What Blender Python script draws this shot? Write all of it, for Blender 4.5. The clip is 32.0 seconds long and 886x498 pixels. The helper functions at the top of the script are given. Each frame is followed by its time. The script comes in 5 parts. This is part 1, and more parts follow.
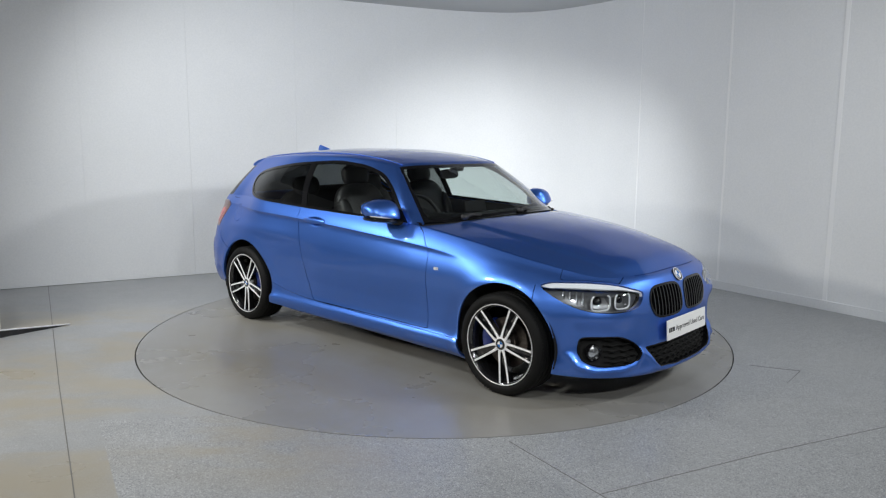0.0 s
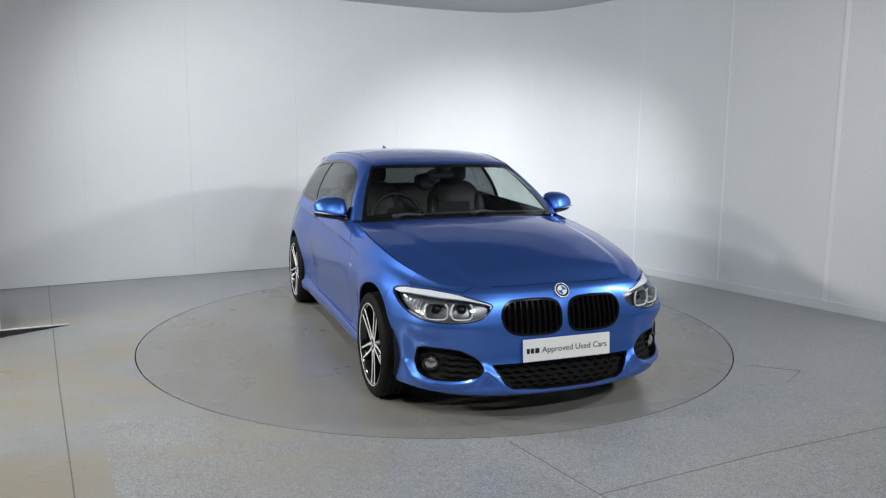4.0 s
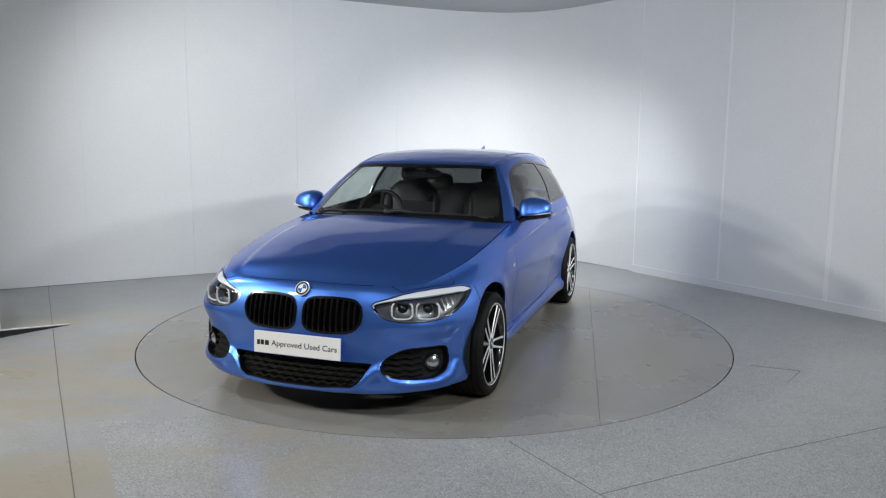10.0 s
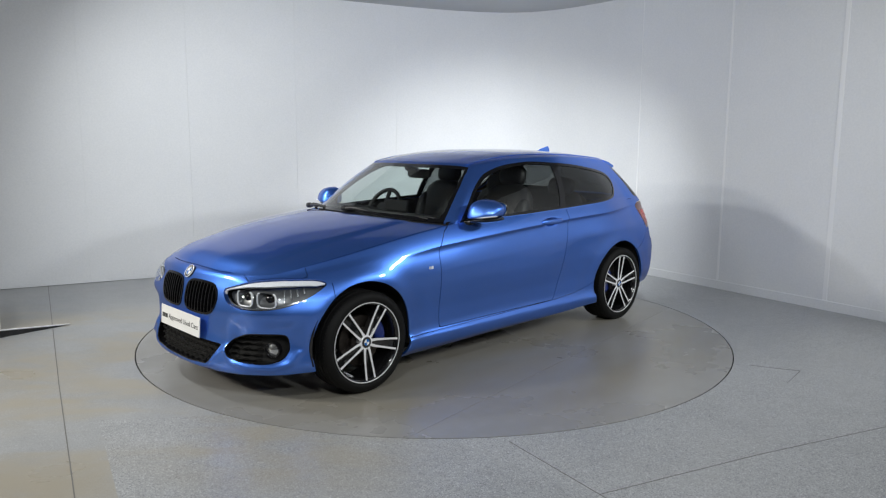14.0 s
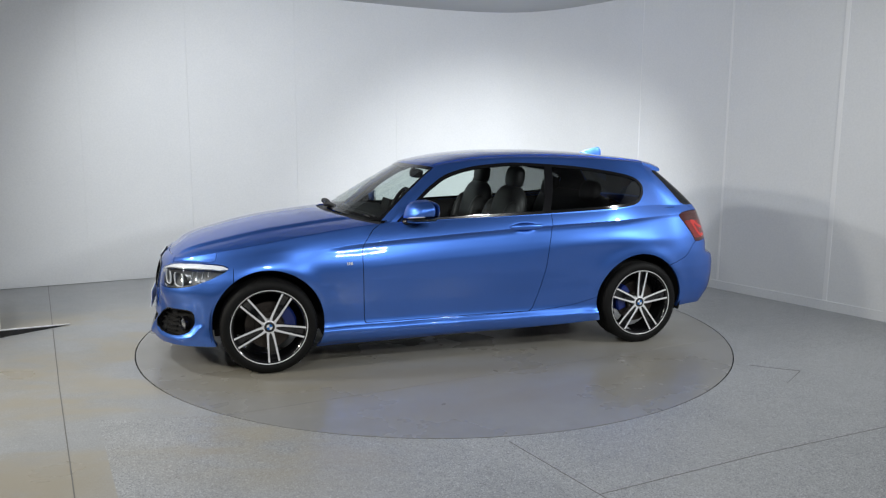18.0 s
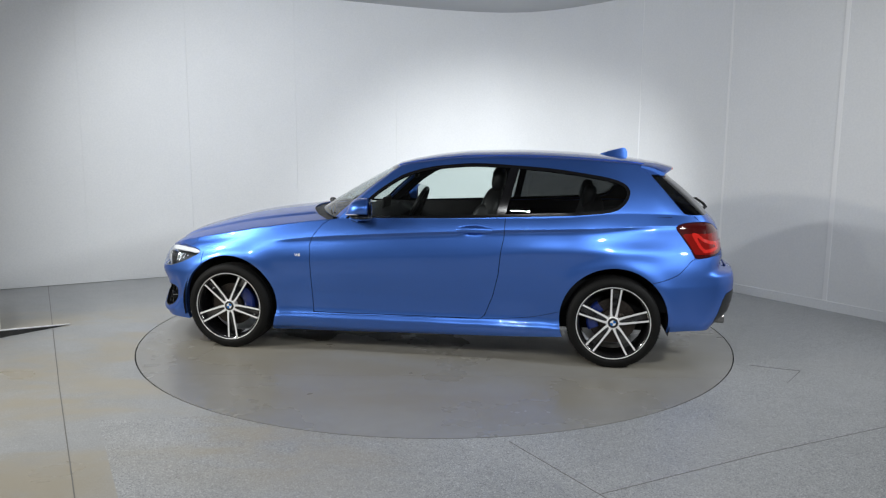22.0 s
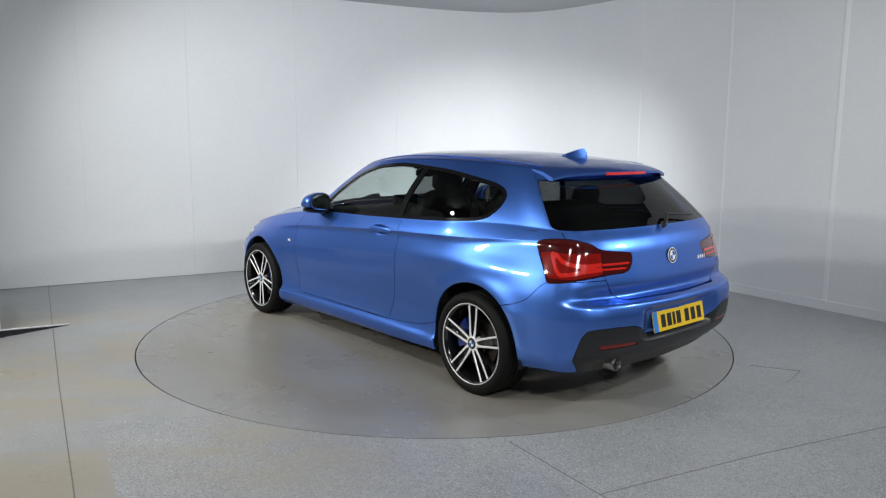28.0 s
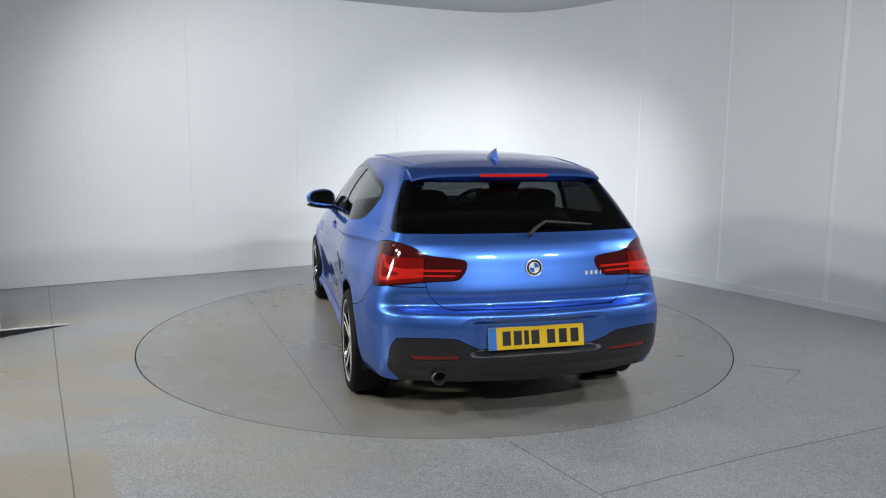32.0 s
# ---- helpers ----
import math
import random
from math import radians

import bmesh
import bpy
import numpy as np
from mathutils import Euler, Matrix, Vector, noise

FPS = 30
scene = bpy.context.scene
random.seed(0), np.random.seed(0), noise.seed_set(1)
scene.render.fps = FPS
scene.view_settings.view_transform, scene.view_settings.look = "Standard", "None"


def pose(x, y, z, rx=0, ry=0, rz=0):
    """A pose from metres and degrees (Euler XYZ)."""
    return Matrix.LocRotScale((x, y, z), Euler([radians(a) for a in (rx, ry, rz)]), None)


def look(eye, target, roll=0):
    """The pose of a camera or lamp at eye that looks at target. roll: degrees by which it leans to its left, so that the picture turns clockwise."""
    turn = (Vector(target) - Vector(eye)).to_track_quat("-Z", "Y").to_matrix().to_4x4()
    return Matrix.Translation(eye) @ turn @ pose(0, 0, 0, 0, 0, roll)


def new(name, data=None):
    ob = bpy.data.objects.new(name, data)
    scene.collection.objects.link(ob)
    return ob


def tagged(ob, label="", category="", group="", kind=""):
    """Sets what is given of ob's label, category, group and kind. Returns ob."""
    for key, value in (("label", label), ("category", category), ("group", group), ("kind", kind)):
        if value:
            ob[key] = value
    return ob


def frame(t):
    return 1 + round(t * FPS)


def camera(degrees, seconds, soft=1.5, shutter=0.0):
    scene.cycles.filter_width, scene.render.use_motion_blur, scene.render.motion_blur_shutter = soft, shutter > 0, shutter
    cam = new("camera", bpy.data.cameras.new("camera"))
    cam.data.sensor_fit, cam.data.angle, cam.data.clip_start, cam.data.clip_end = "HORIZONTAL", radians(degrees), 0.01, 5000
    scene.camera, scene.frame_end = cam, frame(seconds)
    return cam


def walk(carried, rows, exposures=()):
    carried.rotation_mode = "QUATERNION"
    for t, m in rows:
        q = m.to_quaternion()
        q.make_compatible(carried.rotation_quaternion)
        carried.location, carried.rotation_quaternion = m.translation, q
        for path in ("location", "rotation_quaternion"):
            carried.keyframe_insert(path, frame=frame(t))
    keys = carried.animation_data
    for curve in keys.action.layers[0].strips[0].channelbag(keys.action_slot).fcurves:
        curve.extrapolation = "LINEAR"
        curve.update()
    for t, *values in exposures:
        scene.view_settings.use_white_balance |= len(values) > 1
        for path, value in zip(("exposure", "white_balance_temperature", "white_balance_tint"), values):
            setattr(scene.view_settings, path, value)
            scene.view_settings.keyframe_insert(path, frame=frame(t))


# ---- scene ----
# camera: it stands still before the turntable
cam = camera(62.6, 32.0, soft=1.25)
EYE = (0.0, -5.724, 1.4785)
VIEW = pose(*EYE, 90 - 8.38, 0, -0.555) @ pose(0, 0, 0, 0, 0, 0.345)
walk(cam, [(0.0, VIEW), (32.0, VIEW)])

# light: floods on stands either side, added fills and wall spots, dim hall light
world = bpy.data.worlds.new("hall_air")
scene.world = world
world.use_nodes = True
world.node_tree.nodes["Background"].inputs[0].default_value = (0.8, 0.84, 0.9, 1)
world.node_tree.nodes["Background"].inputs[1].default_value = 0.02
scene.view_settings.exposure = 0.0


def area_lamp(name, eye, target, wide, high, watts, colour=(1, 1, 1), spread=180):
    data = bpy.data.lights.new(name, "AREA")
    data.shape, data.size, data.size_y, data.energy, data.color = "RECTANGLE", wide, high, watts, colour
    data.spread = radians(spread)
    ob = new(name, data)
    ob.matrix_world = look(eye, target)
    return ob


COOL = (0.965, 0.99, 1.0)
area_lamp("flood_lamp", (-3.7, -0.9, 2.85), (0.3, 0.6, 0.9), 0.30, 0.14, 34, COOL, 140)
area_lamp("flood_lamp", (-3.7, -3.7, 2.95), (0.4, 0.8, 0.9), 0.30, 0.14, 18, COOL, 140)
area_lamp("flood_lamp", (4.3, -2.2, 2.7), (-0.2, 0.8, 0.9), 0.45, 0.22, 37, COOL, 112)
area_lamp("flood_lamp", (1.7, -5.3, 2.6), (0.3, 1.2, 0.9), 0.30, 0.14, 26, COOL, 130)
area_lamp("flood_lamp", (3.0, -4.8, 2.6), (0.3, 1.2, 0.9), 0.30, 0.14, 14, COOL, 130)
# added fill from overhead, no such lamp in view: lifts the floor near the camera
area_lamp("floor_fill_lamp", (-0.6, -4.6, 3.04), (-0.5, -3.2, 0.0), 0.25, 0.12, 31, COOL, 150)
# added warm fill, its source unseen: brightens the floor on the left
area_lamp("warm_floor_fill", (-5.4, -2.9, 2.7), (-2.1, -2.0, 0.0), 0.5, 0.3, 48, (1.0, 0.95, 0.85), 100)


def wall_fill_spot(eye, target, watts, cone):
    data = bpy.data.lights.new("wall_fill_spot", "SPOT")
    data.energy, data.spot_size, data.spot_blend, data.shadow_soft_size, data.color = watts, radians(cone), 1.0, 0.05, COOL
    new("wall_fill_spot", data).matrix_world = look(eye, target)


# unseen spots, added to lay the corner glow and lift the left wall
wall_fill_spot((1.7, -0.8, 3.05), (0.62, 3.7, -0.10), 690, 63)
wall_fill_spot((-2.25, -0.6, 3.05), (-1.75, 2.6, 0.2), 168, 112)

CX, CY = 1.3574, -0.0243  # front axle and centre line of the car from the turntable's axis


def heading(t):
    return 210.069 - 6.66993 * (t - 16.0)


def turning(ob):
    walk(ob, [(float(t), pose(0, 0, 0, 0, 0, heading(t))) for t in range(33)])

def material(name, colour, rough=0.5, metal=0.0, **more):
    m = bpy.data.materials.new(name)
    m.use_nodes = True
    b = m.node_tree.nodes["Principled BSDF"]
    b.inputs["Base Color"].default_value = (*colour, 1)
    b.inputs["Roughness"].default_value = rough
    b.inputs["Metallic"].default_value = metal
    for k, v in more.items():
        b.inputs[k.replace("_", " ")].default_value = v
    return m


def node(m, kind, **values):
    n = m.node_tree.nodes.new(kind)
    for k, v in values.items():
        n.inputs[k.replace("_", " ")].default_value = v
    return n


def link(m, a, out, b, into):
    m.node_tree.links.new(a.outputs[out], b.inputs[into])


def mottled(name, dark, light, scale, rough=(0.4, 0.5), bump=0.0, bump_scale=200.0, metal=0.0, spots=None, **more):
    """A surface that varies at two scales in colour and gloss, with fine relief."""
    m = material(name, light, rough[0], metal, **more)
    b = m.node_tree.nodes["Principled BSDF"]
    co = node(m, "ShaderNodeTexCoord")
    big = node(m, "ShaderNodeTexNoise", Scale=scale, Detail=5.0, Roughness=0.6)
    fine = node(m, "ShaderNodeTexNoise", Scale=bump_scale, Detail=3.0)
    link(m, co, "Object", big, "Vector"), link(m, co, "Object", fine, "Vector")
    add = node(m, "ShaderNodeMath")
    add.operation = "ADD"
    half = node(m, "ShaderNodeMath")
    half.operation = "MULTIPLY"
    half.inputs[1].default_value = 0.5
    link(m, big, "Fac", add, 0), link(m, fine, "Fac", add, 1), link(m, add, 0, half, 0)
    rampn = node(m, "ShaderNodeValToRGB")
    rampn.color_ramp.elements[0].position, rampn.color_ramp.elements[1].position = 0.36, 0.64
    rampn.color_ramp.elements[0].color, rampn.color_ramp.elements[1].color = (*dark, 1), (*light, 1)
    link(m, half, 0, rampn, "Fac"), link(m, rampn, "Color", b, "Base Color")
    span = node(m, "ShaderNodeMapRange", To_Min=rough[0], To_Max=rough[1])
    link(m, big, "Fac", span, "Value"), link(m, span, "Result", b, "Roughness")
    if bump:
        bu = node(m, "ShaderNodeBump", Strength=bump, Distance=0.002)
        link(m, fine, "Fac", bu, "Height"), link(m, bu, "Normal", b, "Normal")
    if spots:
        vor = node(m, "ShaderNodeTexVoronoi", Scale=spots[0])
        link(m, co, "Object", vor, "Vector")
        cmp = node(m, "ShaderNodeMath")
        cmp.operation = "LESS_THAN"
        cmp.inputs[1].default_value = spots[1]
        sep = node(m, "ShaderNodeSeparateColor")
        link(m, vor, "Color", sep, "Color"), link(m, sep, "Red", cmp, 0)
        mix = node(m, "ShaderNodeMix")
        mix.data_type = "RGBA"
        mix.inputs["B"].default_value = (*spots[2], 1)
        m.node_tree.links.new(cmp.outputs[0], mix.inputs["Factor"])
        m.node_tree.links.new(rampn.outputs["Color"], mix.inputs[6])
        mix.inputs[7].default_value = (*spots[2], 1)
        m.node_tree.links.new(mix.outputs[2], b.inputs["Base Color"])
    return m


def glass(name, tint, gloss=1.0):
    """Thin pane: tinted see-through with a clear reflection."""
    m = bpy.data.materials.new(name)
    m.use_nodes = True
    t = m.node_tree
    t.nodes.clear()
    out, mix = t.nodes.new("ShaderNodeOutputMaterial"), t.nodes.new("ShaderNodeMixShader")
    clear, shine = t.nodes.new("ShaderNodeBsdfTransparent"), t.nodes.new("ShaderNodeBsdfGlossy")
    face = t.nodes.new("ShaderNodeLayerWeight")
    face.inputs["Blend"].default_value = 0.5
    up, fr = t.nodes.new("ShaderNodeMath"), t.nodes.new("ShaderNodeMath")
    up.operation, fr.operation = "POWER", "MULTIPLY_ADD"
    up.inputs[1].default_value, fr.inputs[1].default_value, fr.inputs[2].default_value = 5.0, 0.93, 0.048
    t.links.new(face.outputs["Facing"], up.inputs[0])
    t.links.new(up.outputs[0], fr.inputs[0])
    clear.inputs["Color"].default_value = (*tint, 1)
    shine.inputs["Roughness"].default_value = 0.01
    shine.inputs["Color"].default_value = (gloss, gloss, gloss, 1)
    t.links.new(fr.outputs[0], mix.inputs[0])
    t.links.new(clear.outputs[0], mix.inputs[1])
    t.links.new(shine.outputs[0], mix.inputs[2])
    t.links.new(mix.outputs[0], out.inputs[0])
    return m


PAINT = mottled("blue_metallic_paint", (0.074, 0.198, 0.66), (0.084, 0.216, 0.71), 1.5, (0.35, 0.40), 0.012, 900.0, 0.86, Coat_Weight=1.0, Coat_Roughness=0.02, Specular_Tint=(0.10, 0.22, 0.62, 1))
GLOSS_BLACK = material("gloss_black_trim", (0.006, 0.006, 0.007), 0.16, 0, Specular_IOR_Level=0.35, Coat_Weight=0.2, Coat_Roughness=0.03)
SATIN_BLACK = mottled("black_plastic", (0.012, 0.012, 0.013), (0.020, 0.020, 0.022), 30.0, (0.45, 0.6), 0.15, 700.0)
GREY_PLASTIC = mottled("dark_grey_bumper_plastic", (0.010, 0.0105, 0.012), (0.016, 0.0165, 0.018), 14.0, (0.32, 0.44), 0.1, 600.0)
GRILLE_BLACK = material("grille_black", (0.004, 0.004, 0.004), 0.8, Specular_IOR_Level=0.2)
BROW = material("pale_light_strip", (0.80, 0.82, 0.84), 0.3)
UNDER = material("underbody_black", (0.006, 0.006, 0.006), 0.9)
RUBBER = mottled("tyre_rubber", (0.004, 0.004, 0.004), (0.007, 0.007, 0.007), 20.0, (0.55, 0.75), 0.2, 400.0, Specular_IOR_Level=0.18)
SILVER = mottled("machined_alloy", (0.84, 0.84, 0.85), (0.92, 0.92, 0.93), 40.0, (0.26, 0.36), 0.03, 900.0, 0.25)
RIM_BLACK = material("black_wheel_lacquer", (0.008, 0.008, 0.009), 0.18, 0.0, Coat_Weight=0.8)
CHROME = material("chrome", (0.80, 0.81, 0.83), 0.08, 1.0)
STEEL = mottled("brake_steel", (0.05, 0.042, 0.037), (0.09, 0.078, 0.07), 60.0, (0.35, 0.5), 0.1, 500.0, 0.9)
EXHAUST = mottled("exhaust_steel", (0.24, 0.235, 0.23), (0.34, 0.33, 0.32), 60.0, (0.25, 0.4), 0.1, 500.0, 0.9)
CALIPER = material("blue_caliper_enamel", (0.007, 0.022, 0.15), 0.3, 0.0, Coat_Weight=0.6)
PANE = glass("clear_window_glass", (0.80, 0.86, 0.84))
SCREEN = glass("windscreen_glass", (0.66, 0.72, 0.70))
REAR_PRIVACY = glass("dark_rear_glass", (0.085, 0.09, 0.092))
PRIVACY = glass("dark_privacy_glass", (0.20, 0.21, 0.21))
LENS = glass("lamp_lens", (0.90, 0.92, 0.94))
RED_LENS = material("red_lamp_lens", (0.22, 0.008, 0.006), 0.08, 0.0, Coat_Weight=1.0, Coat_Roughness=0.02)
DARK_RED = material("smoked_red_lens", (0.060, 0.006, 0.006), 0.08, 0.0, Coat_Weight=1.0, Coat_Roughness=0.02)
RED_REFLECTOR = mottled("red_reflector", (0.13, 0.008, 0.008), (0.20, 0.012, 0.010), 60.0, (0.12, 0.2))
RED_BAR = material("red_light_guide", (0.60, 0.020, 0.014), 0.15, 0.0, Coat_Weight=1.0)
LAMP_SILVER = material("lamp_reflector", (0.55, 0.57, 0.59), 0.2, 0.9)
LAMP_WHITE = material("white_light_guide", (0.70, 0.72, 0.74), 0.25)
LAMP_DARK = material("lamp_housing_grey", (0.14, 0.145, 0.15), 0.3, 0.5)
SEAT = mottled("black_leather", (0.007, 0.007, 0.0075), (0.012, 0.012, 0.013), 12.0, (0.42, 0.55), 0.08, 260.0, Specular_IOR_Level=0.3)
CABIN = mottled("cabin_plastic", (0.008, 0.008, 0.009), (0.014, 0.014, 0.015), 14.0, (0.6, 0.8), 0.05, 500.0, Specular_IOR_Level=0.2)
LINING = mottled("grey_headlining", (0.10, 0.10, 0.10), (0.14, 0.14, 0.138), 18.0, (0.85, 0.95), 0.2, 600.0)
WHITE_PLATE = mottled("white_plate", (0.76, 0.76, 0.75), (0.82, 0.82, 0.81), 6.0, (0.3, 0.4))
YELLOW_PLATE = mottled("yellow_plate", (0.72, 0.46, 0.012), (0.80, 0.53, 0.02), 6.0, (0.3, 0.4))
INK = material("black_ink", (0.012, 0.012, 0.013), 0.45)
BADGE_BLUE = material("badge_blue", (0.02, 0.16, 0.50), 0.2)
STRIP_BLUE = material("plate_strip_blue", (0.03, 0.20, 0.62), 0.35)
MIRROR = material("mirror_glass", (0.85, 0.87, 0.88), 0.02, 1.0)
INDICATOR = material("indicator_lens", (0.72, 0.72, 0.70), 0.15)
WALL = mottled("wall_white", (0.72, 0.738, 0.755), (0.78, 0.795, 0.808), 0.9, (0.42, 0.55), 0.02, 60.0)
TRIM = material("wall_joint_trim", (0.84, 0.85, 0.86), 0.4)
DISC_BROWN, FILM = (0.245, 0.222, 0.168), (0.322, 0.290, 0.224)
SEAM = material("floor_joint", (0.03, 0.03, 0.03), 0.7)
CEIL = mottled("ceiling_paint", (0.50, 0.51, 0.52), (0.56, 0.57, 0.58), 0.8, (0.7, 0.8))
DARK_CEIL = mottled("dark_hall_ceiling", (0.085, 0.087, 0.09), (0.115, 0.117, 0.12), 0.8, (0.8, 0.9))
HALL_WALL = mottled("hall_grey", (0.15, 0.15, 0.155), (0.20, 0.20, 0.205), 0.7, (0.7, 0.8))


def maths(m, op, a, b):
    """A math node; a and b are sockets or numbers."""
    n = node(m, "ShaderNodeMath")
    n.operation = op
    for k, v in ((0, a), (1, b)):
        if isinstance(v, (int, float)):
            n.inputs[k].default_value = v
        else:
            m.node_tree.links.new(v, n.inputs[k])
    return n.outputs[0]


def span(m, value, a, b, lo=0.0, hi=1.0):
    n = node(m, "ShaderNodeMapRange", From_Min=a, From_Max=b, To_Min=lo, To_Max=hi)
    n.interpolation_type = "SMOOTHSTEP"
    m.node_tree.links.new(value, n.inputs["Value"])
    return n.outputs["Result"]


def blend(m, fac, a, b):
    n = node(m, "ShaderNodeMix")
    n.data_type = "RGBA"
    for k, v in ((0, fac), (6, a), (7, b)):
        if isinstance(v, tuple):
            n.inputs[k].default_value = (*v, 1)
        elif isinstance(v, float):
            n.inputs[k].default_value = v
        else:
            m.node_tree.links.new(v, n.inputs[k])
    return n.outputs[2]


def noise(m, co, scale, detail=4.0, rough=0.55, stretch=(1, 1, 1), shift=(0, 0, 0), turn=0.0, warp=0.0):
    mp = node(m, "ShaderNodeMapping")
    mp.inputs["Scale"].default_value, mp.inputs["Location"].default_value = stretch, shift
    mp.inputs["Rotation"].default_value = (0, 0, radians(turn))
    n = node(m, "ShaderNodeTexNoise", Scale=scale, Detail=detail, Roughness=rough, Distortion=warp)
    link(m, co, "Object", mp, "Vector"), link(m, mp, "Vector", n, "Vector")
    return n.outputs["Fac"]


def vinyl(name, film_zone, base=((0.285, 0.296, 0.306), (0.35, 0.361, 0.372)), chips=1.0, rough=(0.36, 0.50), film_rough=0.24, film_colour=FILM, level=0.30, edge=(0.60, 0.45)):
    """Speckled sheet vinyl with a brown film tone on it where film_zone says."""
    m = material(name, base[1], 0.4, 0.0, Specular_IOR_Level=0.38)
    t, b = m.node_tree, m.node_tree.nodes["Principled BSDF"]
    co = node(m, "ShaderNodeTexCoord")
    big, cloud, grit = noise(m, co, 0.9, 5.0), noise(m, co, 5.0, 5.0, 0.65), noise(m, co, 120.0, 2.0)
    colour = blend(m, span(m, maths(m, "ADD", maths(m, "MULTIPLY", big, 0.65), maths(m, "MULTIPLY", cloud, 0.35)), 0.36, 0.64), base[0], base[1])
    for scale, share, tint in () if chips < 0.1 else ((260.0, 0.15, (0.56, 0.58, 0.60)), (240.0, 0.16, (0.11, 0.115, 0.122)), (150.0, 0.02, (0.60, 0.61, 0.62))):
        vor, sep = node(m, "ShaderNodeTexVoronoi", Scale=scale), node(m, "ShaderNodeSeparateColor")
        link(m, co, "Object", vor, "Vector"), link(m, vor, "Color", sep, "Color")
        colour = blend(m, maths(m, "MULTIPLY", maths(m, "LESS_THAN", sep.outputs["Red"], share), 0.62 * chips), colour, tint)
    # film: broad bands drawn out along the way, broken up by smears and scuffs
    bands = noise(m, co, 0.85, 4.0, 0.55, (0.5, 1.45, 1), (3.1, 0.4, 0), 12, 0.7)
    smear = noise(m, co, 3.2, 4.0, 0.5, (0.7, 1.6, 1), (1.7, 0.2, 0), 12, 0.5)
    where = film_zone(m, co)
    film = maths(m, "MULTIPLY", where, span(m, maths(m, "ADD", maths(m, "MULTIPLY", bands, 0.72), maths(m, "MULTIPLY", smear, 0.28)), edge[0], edge[1]))
    colour = blend(m, maths(m, "MULTIPLY", film, 0.90), colour, film_colour)
    # pale rubbed patches and dark specks
    colour = blend(m, maths(m, "MULTIPLY", span(m, noise(m, co, 1.3, 4.0, 0.55, (1, 1, 1), (7.0, 2.0, 0)), 0.45, 0.80), level), colour, (0.36, 0.365, 0.37))
    t.links.new(colour, b.inputs["Base Color"])
    gloss = maths(m, "ADD", span(m, big, 0.3, 0.7, rough[0], rough[1]), maths(m, "MULTIPLY", film, film_rough - rough[0]))
    t.links.new(gloss, b.inputs["Roughness"])
    bu = node(m, "ShaderNodeBump", Strength=0.10, Distance=0.002)
    t.links.new(grit, bu.inputs["Height"]), link(m, bu, "Normal", b, "Normal")
    return m


def axis(m, co, name):
    sep = node(m, "ShaderNodeSeparateXYZ")
    link(m, co, "Object", sep, "Vector")
    return sep.outputs[name]


def radius(m, co):
    x, y = axis(m, co, "X"), axis(m, co, "Y")
    return maths(m, "SQRT", maths(m, "ADD", maths(m, "MULTIPLY", x, x), maths(m, "MULTIPLY", y, y)), 0.0)


def left_zone(m, co):
    return maths(m, "MULTIPLY", span(m, axis(m, co, "X"), -0.9, -1.7), span(m, axis(m, co, "Y"), 0.9, 0.0))


def edge_zone(m, co):
    # near the turntable's rim, dying away along it
    near = span(m, radius(m, co), 3.1, 2.45)
    return maths(m, "MULTIPLY", maths(m, "MULTIPLY", near, span(m, axis(m, co, "X"), 0.2, -0.9)), span(m, axis(m, co, "Y"), 0.6, -0.4))


# brown tone over the deck, weaker towards the rim
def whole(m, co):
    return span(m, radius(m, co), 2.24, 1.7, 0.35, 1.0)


FLOOR = vinyl("vinyl_floor", edge_zone)
FLOOR_LEFT = vinyl("vinyl_floor_worn", left_zone, chips=0.4)
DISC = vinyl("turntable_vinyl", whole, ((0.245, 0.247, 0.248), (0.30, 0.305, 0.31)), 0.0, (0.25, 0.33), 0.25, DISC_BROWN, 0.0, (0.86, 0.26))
JOINT = material("floor_joint_weld", (0.15, 0.146, 0.14), 0.6)
# ---- the car's skin: plan outlines and upright profiles, lofted ----
# x forward from the front axle, y to the car's left, z up; one half, y >= 0


def spline(pts, n):
    """n points evenly along a smooth curve through pts."""
    p = np.array(pts, float)
    e = np.vstack([2 * p[0] - p[1], p, 2 * p[-1] - p[-2]])
    d = np.maximum(np.linalg.norm(np.diff(e, axis=0), axis=1), 1e-6) ** 0.5
    k = np.concatenate([[0], np.cumsum(d)])
    out = []
    for i in range(1, len(e) - 2):
        for t in np.linspace(k[i], k[i + 1], 24, endpoint=False):
            a1 = (k[i] - t) / (k[i] - k[i - 1]) * e[i - 1] + (t - k[i - 1]) / (k[i] - k[i - 1]) * e[i]
            a2 = (k[i + 1] - t) / (k[i + 1] - k[i]) * e[i] + (t - k[i]) / (k[i + 1] - k[i]) * e[i + 1]
            a3 = (k[i + 2] - t) / (k[i + 2] - k[i + 1]) * e[i + 1] + (t - k[i + 1]) / (k[i + 2] - k[i + 1]) * e[i + 2]
            b1 = (k[i + 1] - t) / (k[i + 1] - k[i - 1]) * a1 + (t - k[i - 1]) / (k[i + 1] - k[i - 1]) * a2
            b2 = (k[i + 2] - t) / (k[i + 2] - k[i]) * a2 + (t - k[i]) / (k[i + 2] - k[i]) * a3
            out.append((k[i + 1] - t) / (k[i + 1] - k[i]) * b1 + (t - k[i]) / (k[i + 1] - k[i]) * b2)
    out.append(e[-2])
    q = np.array(out)
    s = np.concatenate([[0], np.cumsum(np.linalg.norm(np.diff(q, axis=0), axis=1))])
    w = np.linspace(0, s[-1], n)
    return np.stack([np.interp(w, s, q[:, j]) for j in range(q.shape[1])], 1)


